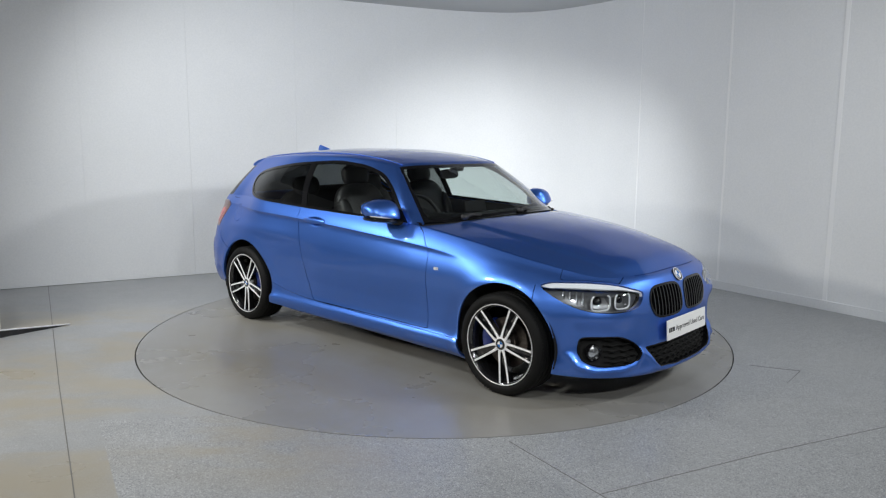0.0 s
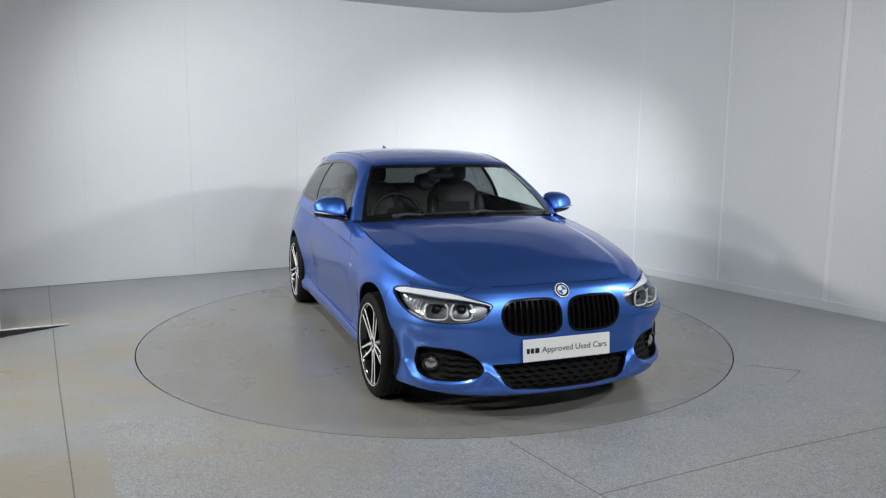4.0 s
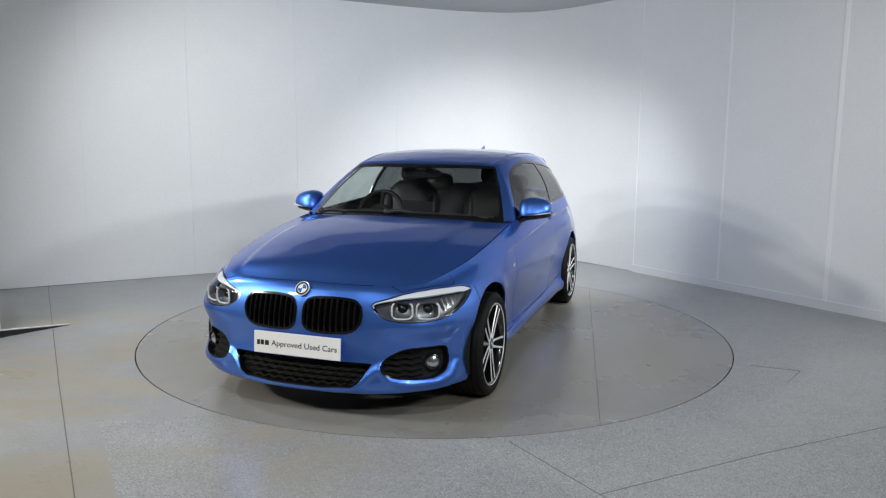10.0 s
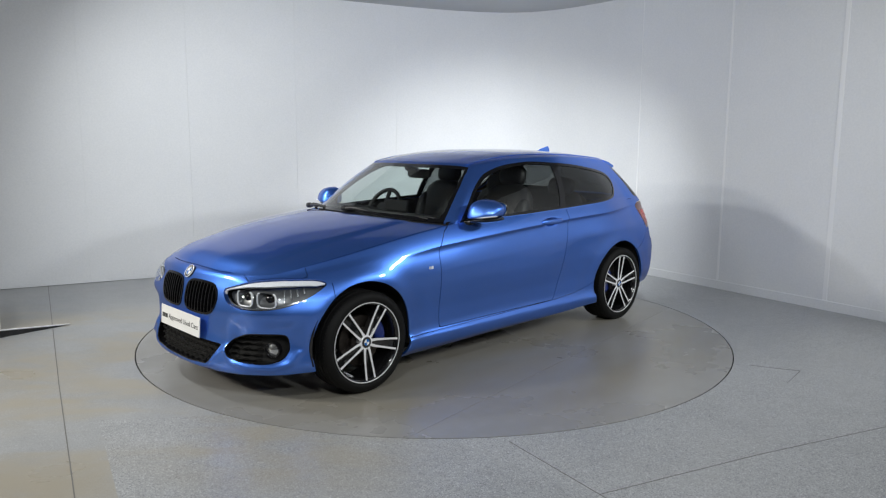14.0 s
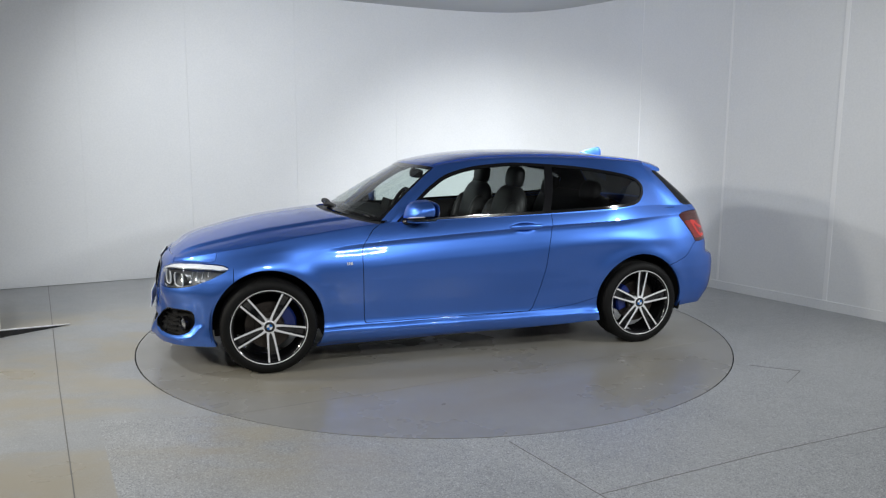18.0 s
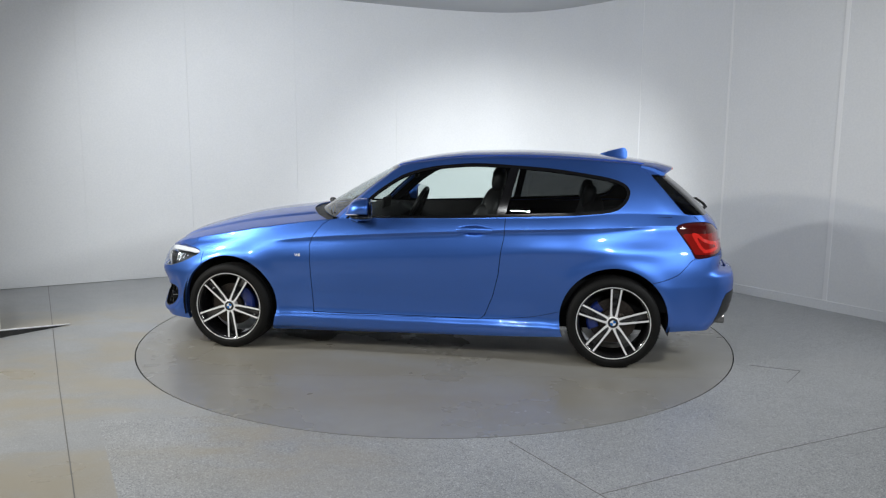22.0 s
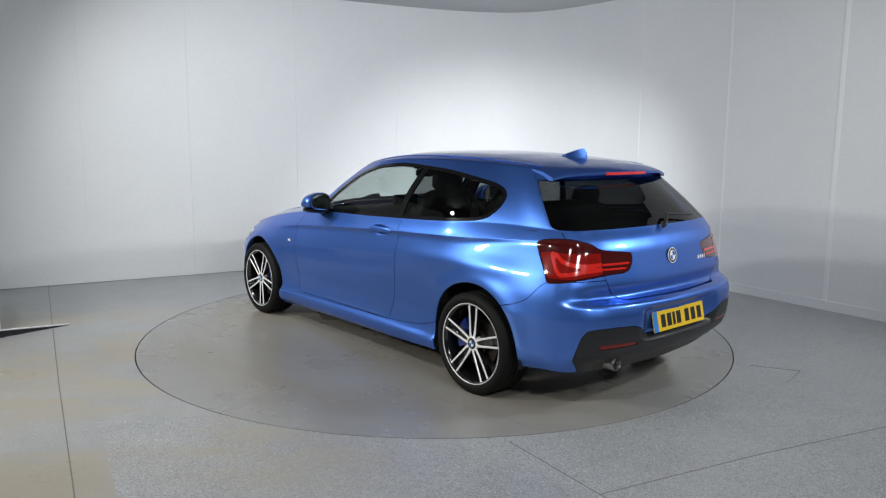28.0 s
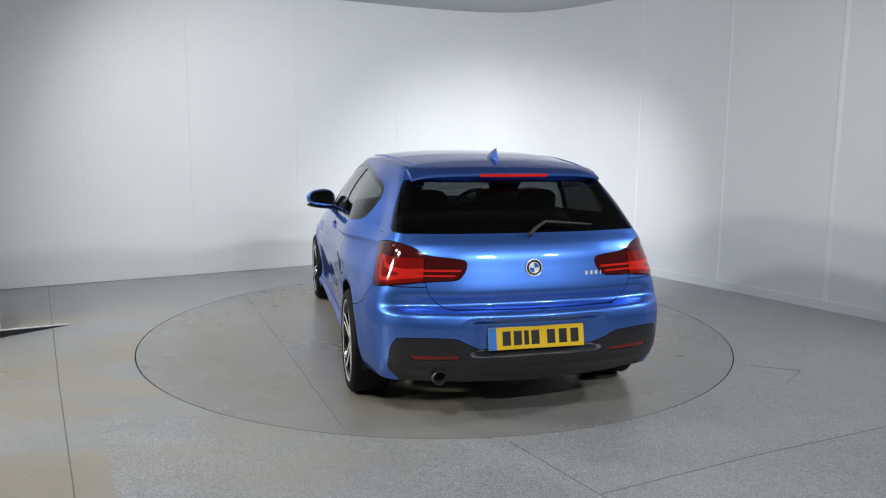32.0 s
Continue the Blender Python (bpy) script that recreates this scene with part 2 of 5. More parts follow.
def smooth_table(pairs):
    """A smooth function through (x, value) pairs."""
    q = np.array(sorted(pairs), float)
    x, v = q[:, 0], q[:, 1]
    h = np.diff(x)
    dl = np.diff(v) / h
    m = np.concatenate([[dl[0]], np.where(dl[:-1] * dl[1:] > 0, 2 * dl[:-1] * dl[1:] / (dl[:-1] + dl[1:] + 1e-12), 0), [dl[-1]]])

    def f(t):
        t = np.clip(t, x[0], x[-1])
        i = np.clip(np.searchsorted(x, t) - 1, 0, len(h) - 1)
        s = (t - x[i]) / h[i]
        return ((1 + 2 * s) * (1 - s) ** 2 * v[i] + s * (1 - s) ** 2 * h[i] * m[i]
                + s * s * (3 - 2 * s) * v[i + 1] + s * s * (s - 1) * h[i] * m[i + 1])
    return f


# widest plan outline: bumper centre, front corner, flank, rear corner, bumper centre
PLAN_FRONT = [(0.765, 0), (0.757, 0.2), (0.725, 0.4), (0.655, 0.6), (0.535, 0.745)]
PLAN_FLANK = [(0.535, 0.745), (0.38, 0.822), (0.15, 0.866), (-0.1, 0.878), (-0.6, 0.873), (-0.8, 0.872)]
PLAN_REAR = [(-0.8, 0.872), (-1.3, 0.868), (-1.9, 0.873), (-2.4, 0.882), (-2.69, 0.8825), (-2.95, 0.872), (-3.2, 0.838),
             (-3.36, 0.775), (-3.46, 0.66), (-3.52, 0.45), (-3.545, 0.2), (-3.55, 0)]
NF, NB, NR, NZ = 56, 84, 220, 78
_all = spline(PLAN_FRONT[:-1] + PLAN_FLANK[:-1] + PLAN_REAR, 4000)


def plan_part(p0, p1, n):
    i0 = np.argmin(np.hypot(*(_all - p0).T))
    i1 = np.argmin(np.hypot(*(_all - p1).T))
    return _all[np.round(np.linspace(i0, i1, n)).astype(int)]


PLAN = np.vstack([plan_part(PLAN_FRONT[0], PLAN_FRONT[-1], NF + 1), plan_part(PLAN_FLANK[0], PLAN_FLANK[-1], NB + 1)[1:],
                  plan_part(PLAN_REAR[0], PLAN_REAR[-1], NR + 1)[1:]])
PLAN[0, 1] = PLAN[-1, 1] = 0
tangent = np.gradient(PLAN, axis=0)
INWARD = np.stack([tangent[:, 1], -tangent[:, 0]], 1)
INWARD /= np.linalg.norm(INWARD, axis=1)[:, None]
INWARD = np.where((INWARD * (PLAN - [-1.4, 0])).sum(1)[:, None] > 0, -INWARD, INWARD)
INWARD[0], INWARD[-1] = (-1, 0), (1, 0)
ARC = np.concatenate([[0], np.cumsum(np.linalg.norm(np.diff(PLAN, axis=0), axis=1))])

# upper edge: bonnet lip, wing, belt line, rear screen base
TOP_Z = smooth_table([(0, 0.728), (0.4, 0.724), (0.65, 0.727), (0.85, 0.742), (1.0, 0.765), (1.3, 0.815), (1.6, 0.868), (2.0, 0.925), (2.2, 0.945),
                      (3.2, 0.972), (3.7, 0.99), (4.1, 1.018), (4.45, 1.01), (4.75, 1.0), (5.6, 1.0)])
LOW_Z = smooth_table([(0, 0.155), (0.3, 0.165), (0.6, 0.178), (0.9, 0.185), (1.2, 0.19), (1.7, 0.14), (3.4, 0.175), (4.2, 0.23), (4.6, 0.255), (5.0, 0.24), (5.6, 0.215)])
CREASE = smooth_table([(0.9, 0.72), (1.3, 0.745), (1.62, 0.772), (2.0, 0.815), (3.3, 0.897), (4.0, 0.925), (4.5, 0.945)])
FRONT = smooth_table([(0.15, 0.06), (0.18, 0.012), (0.22, 0.0), (0.27, 0.01), (0.34, 0.034), (0.40, 0.042), (0.46, 0.045), (0.52, 0.048), (0.58, 0.058),
                      (0.64, 0.075), (0.694, 0.102), (0.715, 0.122), (0.73, 0.15)])
CORNER = smooth_table([(0.15, 0.07), (0.19, 0.022), (0.24, 0.012), (0.32, 0.02), (0.45, 0.006), (0.52, 0.0), (0.58, 0.012), (0.64, 0.04), (0.69, 0.085),
                       (0.72, 0.125), (0.76, 0.16)])
REAR = smooth_table([(0.20, 0.19), (0.25, 0.14), (0.29, 0.10), (0.325, 0.055), (0.355, 0.030), (0.40, 0.014), (0.48, 0.002), (0.56, 0.0), (0.61, 0.010), (0.630, 0.022), (0.642, 0.080), (0.665, 0.096), (0.70, 0.0885), (0.718, 0.0835), (0.732, 0.0855),
                     (0.80, 0.101), (0.846, 0.112), (0.90, 0.125), (0.95, 0.15), (1.0, 0.195)])
BELOW = smooth_table([(0.13, 0.085), (0.15, 0.070), (0.17, 0.040), (0.20, 0.024), (0.235, 0.0165), (0.255, 0.0185), (0.270, 0.0330), (0.32, 0.043), (0.40, 0.040), (0.50, 0.025),
                      (0.60, 0.012), (0.70, 0.009), (0.80, 0.010)])
TAIL_LOW = smooth_table([(0.20, 0.085), (0.25, 0.055), (0.30, 0.030), (0.38, 0.014), (0.48, 0.010), (0.60, 0.010), (0.80, 0.010)])
UNDERCUT = smooth_table([(-0.16, 0.0), (-0.11, 0.005), (-0.06, 0.012), (-0.028, 0.0165), (-0.012, 0.0135), (0.0, 0.0)])
TUCK = smooth_table([(0.55, 0), (0.65, 0.012), (0.75, 0.036), (0.85, 0.070), (0.936, 0.102), (1.02, 0.140)])
ABOVE = smooth_table([(0, 0.0), (0.02, 0.009), (0.05, 0.025), (0.10, 0.058), (0.13, 0.082)])


def ramp(x, a, b):
    t = np.clip((x - a) / (b - a + 1e-12), 0, 1)
    return t * t * (3 - 2 * t)


def flank_inset(arc, z):
    zc = CREASE(arc)
    zl = np.minimum(z, zc)
    back = ramp(arc, 3.95, 4.25)
    low = BELOW(zl) * (1 - back) + TAIL_LOW(zl) * back - 0.004 + UNDERCUT(np.clip(z - zc, -0.16, 0.0)) * ramp(arc, 1.62, 2.1) * (1 - 0.7 * ramp(arc, 3.6, 4.3))
    up = ABOVE(np.clip(z - zc, 0, 0.13)) * (1 - 0.6 * ramp(arc, 3.6, 4.3))
    w = 1 - ramp(arc, 1.4, 2.7)
    top = TOP_Z(arc)
    t = np.clip((z - zc + 0.15) / (top - zc + 0.15), 0, 1)
    up = up * (1 - w) + 0.090 * t * t * w
    return low + up + TUCK(z) * ramp(arc, 3.75, 4.4)


def lower_skin(i, z):
    """Point of the lower body at plan station i and height z (arrays)."""
    arc = ARC[i]
    f, r = FRONT(z), REAR(z)
    top = np.maximum(TOP_Z(arc), 0.742)
    c = CORNER(np.where(z > 0.5, 0.5 + (z - 0.5) * 0.242 / (top - 0.5), z))
    s = flank_inset(arc, z)
    a = ramp(arc, 0.35, 0.72)
    d = f * (1 - a) + c * a
    b = ramp(arc, 0.88, 1.75)
    d = d * (1 - b) + s * b
    e = ramp(arc, 4.62, 4.95)
    d = d * (1 - e) + r * e
    for line, k in ((((0.475, 0.325), (0.405, 0.27), (0.345, 0.202), (0.25, 0.180), (0.0, 0.171)), 0.011), (((0.47, 0.30), (0.52, 0.248), (0.62, 0.226), (0.78, 0.222), (0.88, 0.25), (0.93, 0.31)), 0.012)):
        best = np.full(arc.shape, 1e9)
        for (ax, az), (bx, bz) in zip(line, line[1:]):
            t = np.clip(((arc - ax) * (bx - ax) + (z - az) * (bz - az)) / ((bx - ax) ** 2 + (bz - az) ** 2), 0, 1)
            best = np.minimum(best, np.hypot(arc - ax - t * (bx - ax), z - az - t * (bz - az)))
        d = d - k * np.exp(-(best / 0.015) ** 2)
    # scoops round the fog lamps, the number plate's bay, the cups behind the door handles
    d = d + 0.024 * ramp(z, 0.535, 0.425) * ramp(z, 0.25, 0.40) * ramp(arc, 0.46, 0.58) * ramp(arc, 0.97, 0.88)
    d = d + 0.046 * ramp(z, 0.595, 0.57) * ramp(z, 0.405, 0.43) * ramp(arc, ARC[-1] - 0.40, ARC[-1] - 0.29)
    d = d + 0.027 * np.exp(-(((arc - 3.12) / 0.080) ** 2 + ((z - 0.892) / 0.024) ** 2) ** 2)
    # haunch ridge over the rear wheel and the hollow before it
    d = d - 0.011 * np.exp(-((z - 0.755 - 0.02 * np.sin((arc - 3.3) * 2.4)) / 0.055) ** 2) * ramp(arc, 3.15, 3.75) * ramp(arc, 4.5, 4.15)
    d = d + 0.012 * np.exp(-((arc - 3.38 - 0.25 * (z - 0.5)) / 0.22) ** 2 - ((z - 0.54) / 0.15) ** 2)
    xy = PLAN[i] + INWARD[i] * d[..., None]
    # wings swell over the wheels
    for wx in (0.0, -2.69):
        rr = np.hypot(xy[..., 0] - wx, z - 0.312)
        xy[..., 1] += 0.010 * np.exp(-((rr - 0.37) / 0.06) ** 2) * (xy[..., 1] > 0.6)
    return np.concatenate([xy, z[..., None]], -1)


def lower_grid():
    i = np.arange(len(PLAN))
    k = 56  # rows below the shoulder crease
    low, top = LOW_Z(ARC)[:, None], TOP_Z(ARC)[:, None]
    mid = np.minimum(np.maximum(CREASE(ARC)[:, None], 0.70), top - 0.035)
    v, w = np.linspace(0, 1, k + 1)[None, :-1], np.linspace(0, 1, NZ - k + 1)[None]
    z = np.hstack([low * (1 - v) + mid * v, mid * (1 - w) + top * w])
    return lower_skin(np.repeat(i[:, None], NZ + 1, 1), z)


ROOF_Z = smooth_table([(-3.2, 1.30), (-3.05, 1.33), (-2.81, 1.374), (-2.63, 1.392), (-2.37, 1.412), (-2.0, 1.423), (-1.7, 1.418), (-1.48, 1.40), (-1.3, 1.372), (-1.14, 1.335), (-1.05, 1.30)])


def roof_z(x, y):
    return ROOF_Z(x) - 0.085 * y ** 2 - 0.9 * np.abs(y) ** 7


def grid_faces(n, m, off=0, flip=False):
    i, j = np.meshgrid(np.arange(n - 1), np.arange(m - 1), indexing="ij")
    a = (i * m + j).ravel() + off
    q = np.stack([a, a + m, a + m + 1, a + 1], 1)
    return q[:, ::-1] if flip else q


def car_patches():
    low = lower_grid()
    top = low[:, -1]
    # windscreen base runs from the pillar foot to the centre
    foot = top[NF + NB]
    screen = spline([(-0.50, 0, 0.985), (-0.52, 0.22, 0.982), (-0.58, 0.43, 0.973), (-0.68, 0.62, 0.958), tuple(foot)], NF + 1)
    # bonnet: a patch between lip, wing line, screen base and centre line
    lip, wing = top[:NF + 1], top[NF:NF + NB + 1]
    mid = spline([tuple(top[0]), (0.50, 0, 0.795), (0.30, 0, 0.857), (0.08, 0, 0.912), (-0.14, 0, 0.947), (-0.36, 0, 0.972), (-0.50, 0, 0.985)], NB + 1)
    s, q = np.linspace(0, 1, NB + 1)[:, None, None], np.linspace(0, 1, NF + 1)[None, :, None]
    qb = q ** 1.9
    bon = (1 - s) * lip[None] + s * screen[None] + (1 - q) * mid[:, None] + q * wing[:, None] \
        - ((1 - s) * ((1 - q) * lip[0] + q * lip[-1]) + s * ((1 - q) * screen[0] + q * screen[-1]))
    bz = (1 - s) * lip[None] + s * screen[None] + (1 - qb) * mid[:, None] + qb * wing[:, None] \
        - ((1 - s) * ((1 - qb) * lip[0] + qb * lip[-1]) + s * ((1 - qb) * screen[0] + qb * screen[-1]))
    bon[..., 2] = bz[..., 2]
    qq = np.broadcast_to(q, bon.shape[:2] + (1,))[..., 0]
    ss = np.broadcast_to(s, bon.shape[:2] + (1,))[..., 0]
    bon[..., 2] += 0.010 * (1 - ramp(qq, 0.60 + 0.05 * ss, 0.68 + 0.05 * ss)) * ramp(ss, 0.0, 0.12) * (1 - ramp(ss, 0.9, 1.0))
    # upper house: from belt to roof edge
    base = np.vstack([screen, top[NF + NB + 1:]])
    def nearest(x, y):
        return int(np.argmin(np.hypot(base[:, 0] - x, base[:, 1] - y)))
    i1, i2 = nearest(-1.95, 0.82), nearest(-3.2, 0.64)
    rim = [spline([(-1.12, 0), (-1.13, 0.2), (-1.16, 0.4), (-1.205, 0.555)], NF + 1),
           spline([(-1.205, 0.555), (-1.32, 0.58), (-1.5, 0.594), (-1.7, 0.602), (-1.9, 0.604)], i1 - NF + 1)[1:],
           spline([(-1.9, 0.604), (-2.2, 0.597), (-2.5, 0.58), (-2.75, 0.56), (-2.93, 0.525)], i2 - i1 + 1)[1:],
           spline([(-2.93, 0.525), (-2.99, 0.46), (-3.03, 0.3), (-3.045, 0)], len(base) - i2)[1:]]
    edge = np.vstack(rim)
    edge = np.column_stack([edge, roof_z(edge[:, 0], edge[:, 1])])
    edge[:, 2] -= 0.05 * ramp(-edge[:, 0], 2.9, 3.03)
    m = 44
    w = np.linspace(0, 1, m + 1)[None, :, None]
    house = base[:, None] * (1 - w) + edge[:, None] * w
    out = np.gradient((base + edge)[:, :2] / 2, axis=0)
    out = np.stack([out[:, 1], -out[:, 0]], 1)
    out /= np.linalg.norm(out, axis=1)[:, None]
    out = np.where((out * ((base + edge)[:, :2] / 2 - [-1.9, 0])).sum(1)[:, None] < 0, -out, out)
    bulge = 0.026 + 0.012 * ramp(-base[:, 0], 0.85, 1.2) - 0.02 * ramp(-base[:, 0], 2.6, 3.1)
    house[..., :2] += out[:, None] * (bulge[:, None, None] * np.sin(np.pi * w) ** 0.9)
    house[0, :, 1] = house[-1, :, 1] = 0
    # roof skin
    k = 26
    x0 = np.clip(edge[:, 0], -2.9, -1.25)
    h = np.linspace(0, 1, k + 1)[None, :]
    rx = edge[:, :1] * (1 - h) + x0[:, None] * h
    ry = edge[:, 1:2] * (1 - h)
    rz = roof_z(rx, ry)
    rz[:, 0] = edge[:, 2]
    roof = np.stack([rx, ry, rz], -1)
    return dict(lower=low, bonnet=bon, house=house, roof=roof)



# ---- the room: two walls with a rounded corner, floor sheets, ceiling, dark hall behind ----
from mathutils.geometry import tessellate_polygon


def mesh_ob(name, verts, faces, mat=None, smooth=False):
    me = bpy.data.meshes.new(name)
    me.from_pydata([tuple(v) for v in verts], [], [tuple(f) for f in faces])
    if mat:
        me.materials.append(mat)
    if smooth:
        me.shade_smooth()
    return new(name, me)


def slab(name, outline, z0, z1, mat, parent=None):
    """A flat plate with the given outline, from z0 up to z1."""
    n = len(outline)
    tris = tessellate_polygon([[Vector((x, y, 0)) for x, y in outline]])
    v = [(x, y, z1) for x, y in outline] + [(x, y, z0) for x, y in outline]
    f = []
    for t in tris:
        a, b, c = t
        up = (outline[b][0] - outline[a][0]) * (outline[c][1] - outline[a][1]) - (outline[b][1] - outline[a][1]) * (outline[c][0] - outline[a][0])
        f.append(t if up > 0 else t[::-1])
    f += [(i, (i + 1) % n, n + (i + 1) % n, n + i) for i in range(n)]
    ob = mesh_ob(name, v, f, mat)
    if parent:
        ob.parent = parent
    return ob


def strip(name, line, width, z0, z1, mat, parent=None):
    """A narrow strip along a line on the floor."""
    p = np.array(line, float)
    d = np.gradient(p, axis=0)
    n = np.stack([-d[:, 1], d[:, 0]], 1)
    n /= np.linalg.norm(n, axis=1)[:, None]
    return slab(name, [tuple(q) for q in np.vstack([p + n * width / 2, (p - n * width / 2)[::-1]])], z0, z1, mat, parent)


R_DISC, HIGH = 2.236, 3.1
LEFT = [(-7.4, -0.22), (-5.6, 0.73), (-4.45, 1.33)]
CORNER_LINE = [tuple(q) for q in spline([(-1.62, 2.83), (-1.1, 3.105), (-0.62, 3.355), (-0.15, 3.575), (0.3, 3.74), (0.75, 3.83), (1.15, 3.79), (1.45, 3.62), (1.7, 3.38), (2.02, 3.0), (2.285, 2.585)], 60)]


def wall_run(name, line, thick=0.10, z1=HIGH):
    """A wall standing on a line, with its thickness behind it; the panels of it are its children."""
    p = np.array(line, float)
    d = np.gradient(p, axis=0)
    n = np.stack([-d[:, 1], d[:, 0]], 1)
    n /= np.linalg.norm(n, axis=1)[:, None]
    return p, n


def wall_panel(name, p, n, z0, z1, thick, mat, parent, proud=0.0, inset=0.0015):
    """A panel on the wall line p with outward normal n: front face, edges and back."""
    m = len(p)
    f0, b0 = p - n * proud, p + n * thick
    v = [(*q, z0) for q in f0] + [(*q, z1) for q in f0] + [(*q, z0) for q in b0] + [(*q, z1) for q in b0]
    f = []
    for i in range(m - 1):
        f += [(i + 1, i, m + i, m + i + 1), (2 * m + i, 2 * m + i + 1, 3 * m + i + 1, 3 * m + i), (m + i, 3 * m + i, 3 * m + i + 1, m + i + 1), (i, i + 1, 2 * m + i + 1, 2 * m + i)]
    f += [(0, 2 * m, 3 * m, m), (m - 1, 2 * m - 1, 4 * m - 1, 3 * m - 1)]
    ob = mesh_ob(name, v, [g[::-1] for g in f], mat)
    ob.data.shade_smooth()
    ob.data.set_sharp_from_angle(angle=radians(30))
    ob.parent = parent
    return ob


def between(a, b, k=2):
    return [(a[0] + (b[0] - a[0]) * t, a[1] + (b[1] - a[1]) * t) for t in np.linspace(0, 1, k)]


def wall_with_panels(name, runs, label):
    """The wall's core with one child for each panel that hangs on it."""
    core = [q for r in runs for q in r]
    p, n = wall_run(name, core)
    keep = [0] + [i for i in range(1, len(p)) if np.hypot(*(p[i] - p[i - 1])) > 1e-4]
    p = p[keep]
    p, n = wall_run(name, p)
    root = wall_panel(name, p + n * 0.0125, n, 0, HIGH, 0.12, WALL, None)
    tagged(root, label, kind="structure")
    for r in runs:
        q, m = wall_run("panel", r)
        e = (q[1] - q[0]) / np.hypot(*(q[1] - q[0])) * 0.0008
        q[0] += e
        q[-1] -= (q[-1] - q[-2]) / np.hypot(*(q[-1] - q[-2])) * 0.0003
        wall_panel("panel", q, m, 0.004, HIGH, 0.010, WALL, root)
    return root


JL = [(-2.67, 2.27), (-1.62, 2.83)]
JR = [(2.285, 2.585), (2.895, 1.62), (3.50, 0.67), (4.12, -0.31), (5.3, -2.15)]
wall_with_panels("wall_left", [between(LEFT[0], LEFT[1]), between(LEFT[1], LEFT[2]), between(LEFT[2], (-3.6, 1.78)), between((-3.6, 1.78), JL[0]), between(JL[0], JL[1])], "white painted panel wall")
i3 = int(np.argmin([abs(q[0] + 0.48) for q in CORNER_LINE]))
wall_with_panels("wall_corner", [CORNER_LINE[:i3 + 1], CORNER_LINE[i3:]], "white panel wall bent round the corner")
wall_r = wall_with_panels("wall_right", [between(JR[k], JR[k + 1]) for k in range(4)], "white panel wall with pale cover strips")
# cover strips over the joints, and a plinth along the foot
for k, w in ((0, 0.010), (1, 0.022), (2, 0.040), (3, 0.04)):
    a, b = np.array(JR[k]), np.array(JR[min(k + 1, 4)])
    d = (b - a) / np.hypot(*(b - a))
    nn = np.array([-d[1], d[0]])
    c = a - nn * 0.004
    wall_panel("cover_strip", np.array([c - d * w / 2, c + d * w / 2]), np.array([nn, nn]), 0.075, HIGH, 0.003, TRIM, wall_r)
pl, pn = wall_run("plinth", between(JR[0], JR[4], 5))
tagged(wall_panel("baseboard", pl - pn * 0.016, pn, 0, 0.085, 0.013, WALL, None), "low white plinth along the wall", kind="structure")

# hall behind the camera, out of sight
HALL = [(-7.4, -0.22), (-7.4, -9.0), (6.8, -9.0), (6.8, -2.6), (5.3, -2.15)]
for k, (a, b) in enumerate(zip(HALL, HALL[1:])):
    p, n = wall_run("hall", between(b, a))
    tagged(wall_panel("wall_hall_%d" % (k + 1), p, -n, 0, HIGH + 0.05, 0.1, HALL_WALL, None), "dark grey hall wall", kind="structure")
for outline, skin, what in (([(-7.6, -9.2), (7.0, -9.2), (7.0, 1.6), (-7.6, 1.6)], DARK_CEIL, "dark hall ceiling"), ([(-7.6, 1.601), (7.0, 1.601), (7.0, 5.0), (-7.6, 5.0)], CEIL, "pale flat soffit along the walls")):
    ceil = slab("ceiling", outline, HIGH + 0.1, HIGH, skin)
    ceil.data.flip_normals()
    tagged(ceil, what, kind="structure")

# floor: a base, vinyl sheets round the turntable, joints between them
base = slab("floor", [(-7.6, -9.2), (7.0, -9.2), (7.0, 5.0), (-7.6, 5.0)], -0.05, -0.012, SEAM)
tagged(base, "grey speckled vinyl floor laid in sheets", kind="structure")
RO = R_DISC + 0.004
ang = lambda x, y: math.atan2(y, x)


def ring_arc(a0, a1, k=70):
    return [(RO * math.cos(a), RO * math.sin(a)) for a in np.linspace(a0, a1, k)]


a1, a2 = ang(-1.16, -1.95), ang(-0.9, 2.05)
sheet = slab("floor_sheet", [(-0.72, -3.95), (-1.38, -2.75), (-1.79, -2.01)] + ring_arc(a1, a2 - 2 * math.pi) + [(-1.5, 3.2), (-7.5, 3.2), (-7.5, -3.95)], -0.012, 0, FLOOR_LEFT, base)
sheet = slab("floor_sheet", [(-0.72, -3.95), (6.9, -3.95), (6.9, 4.9), (-1.5, 4.9), (-1.5, 3.2)] + ring_arc(a2, a1 ) + [(-1.79, -2.01), (-1.38, -2.75)], -0.012, 0, FLOOR, base)
sheet = slab("floor_sheet", [(-7.5, -9.1), (6.9, -9.1), (6.9, -3.96), (-7.5, -3.96)], -0.012, 0, FLOOR, base)
for line, w in (([(-3.95, 1.6), (-2.3, -1.42), (-0.95, -3.85)], 0.005), ([(0.37, -2.27), (0.70, -2.82), (1.3, -3.8)], 0.004), ([(0.70, -2.82), (1.55, -2.42), (2.5, -2.02)], 0.003),
                ([(2.12, -1.0), (2.40, -1.12)], 0.006), ([(2.40, -1.12), (2.20, -1.36)], 0.003)):
    strip("joint", line, w, -0.002, 0.0012, JOINT, base)

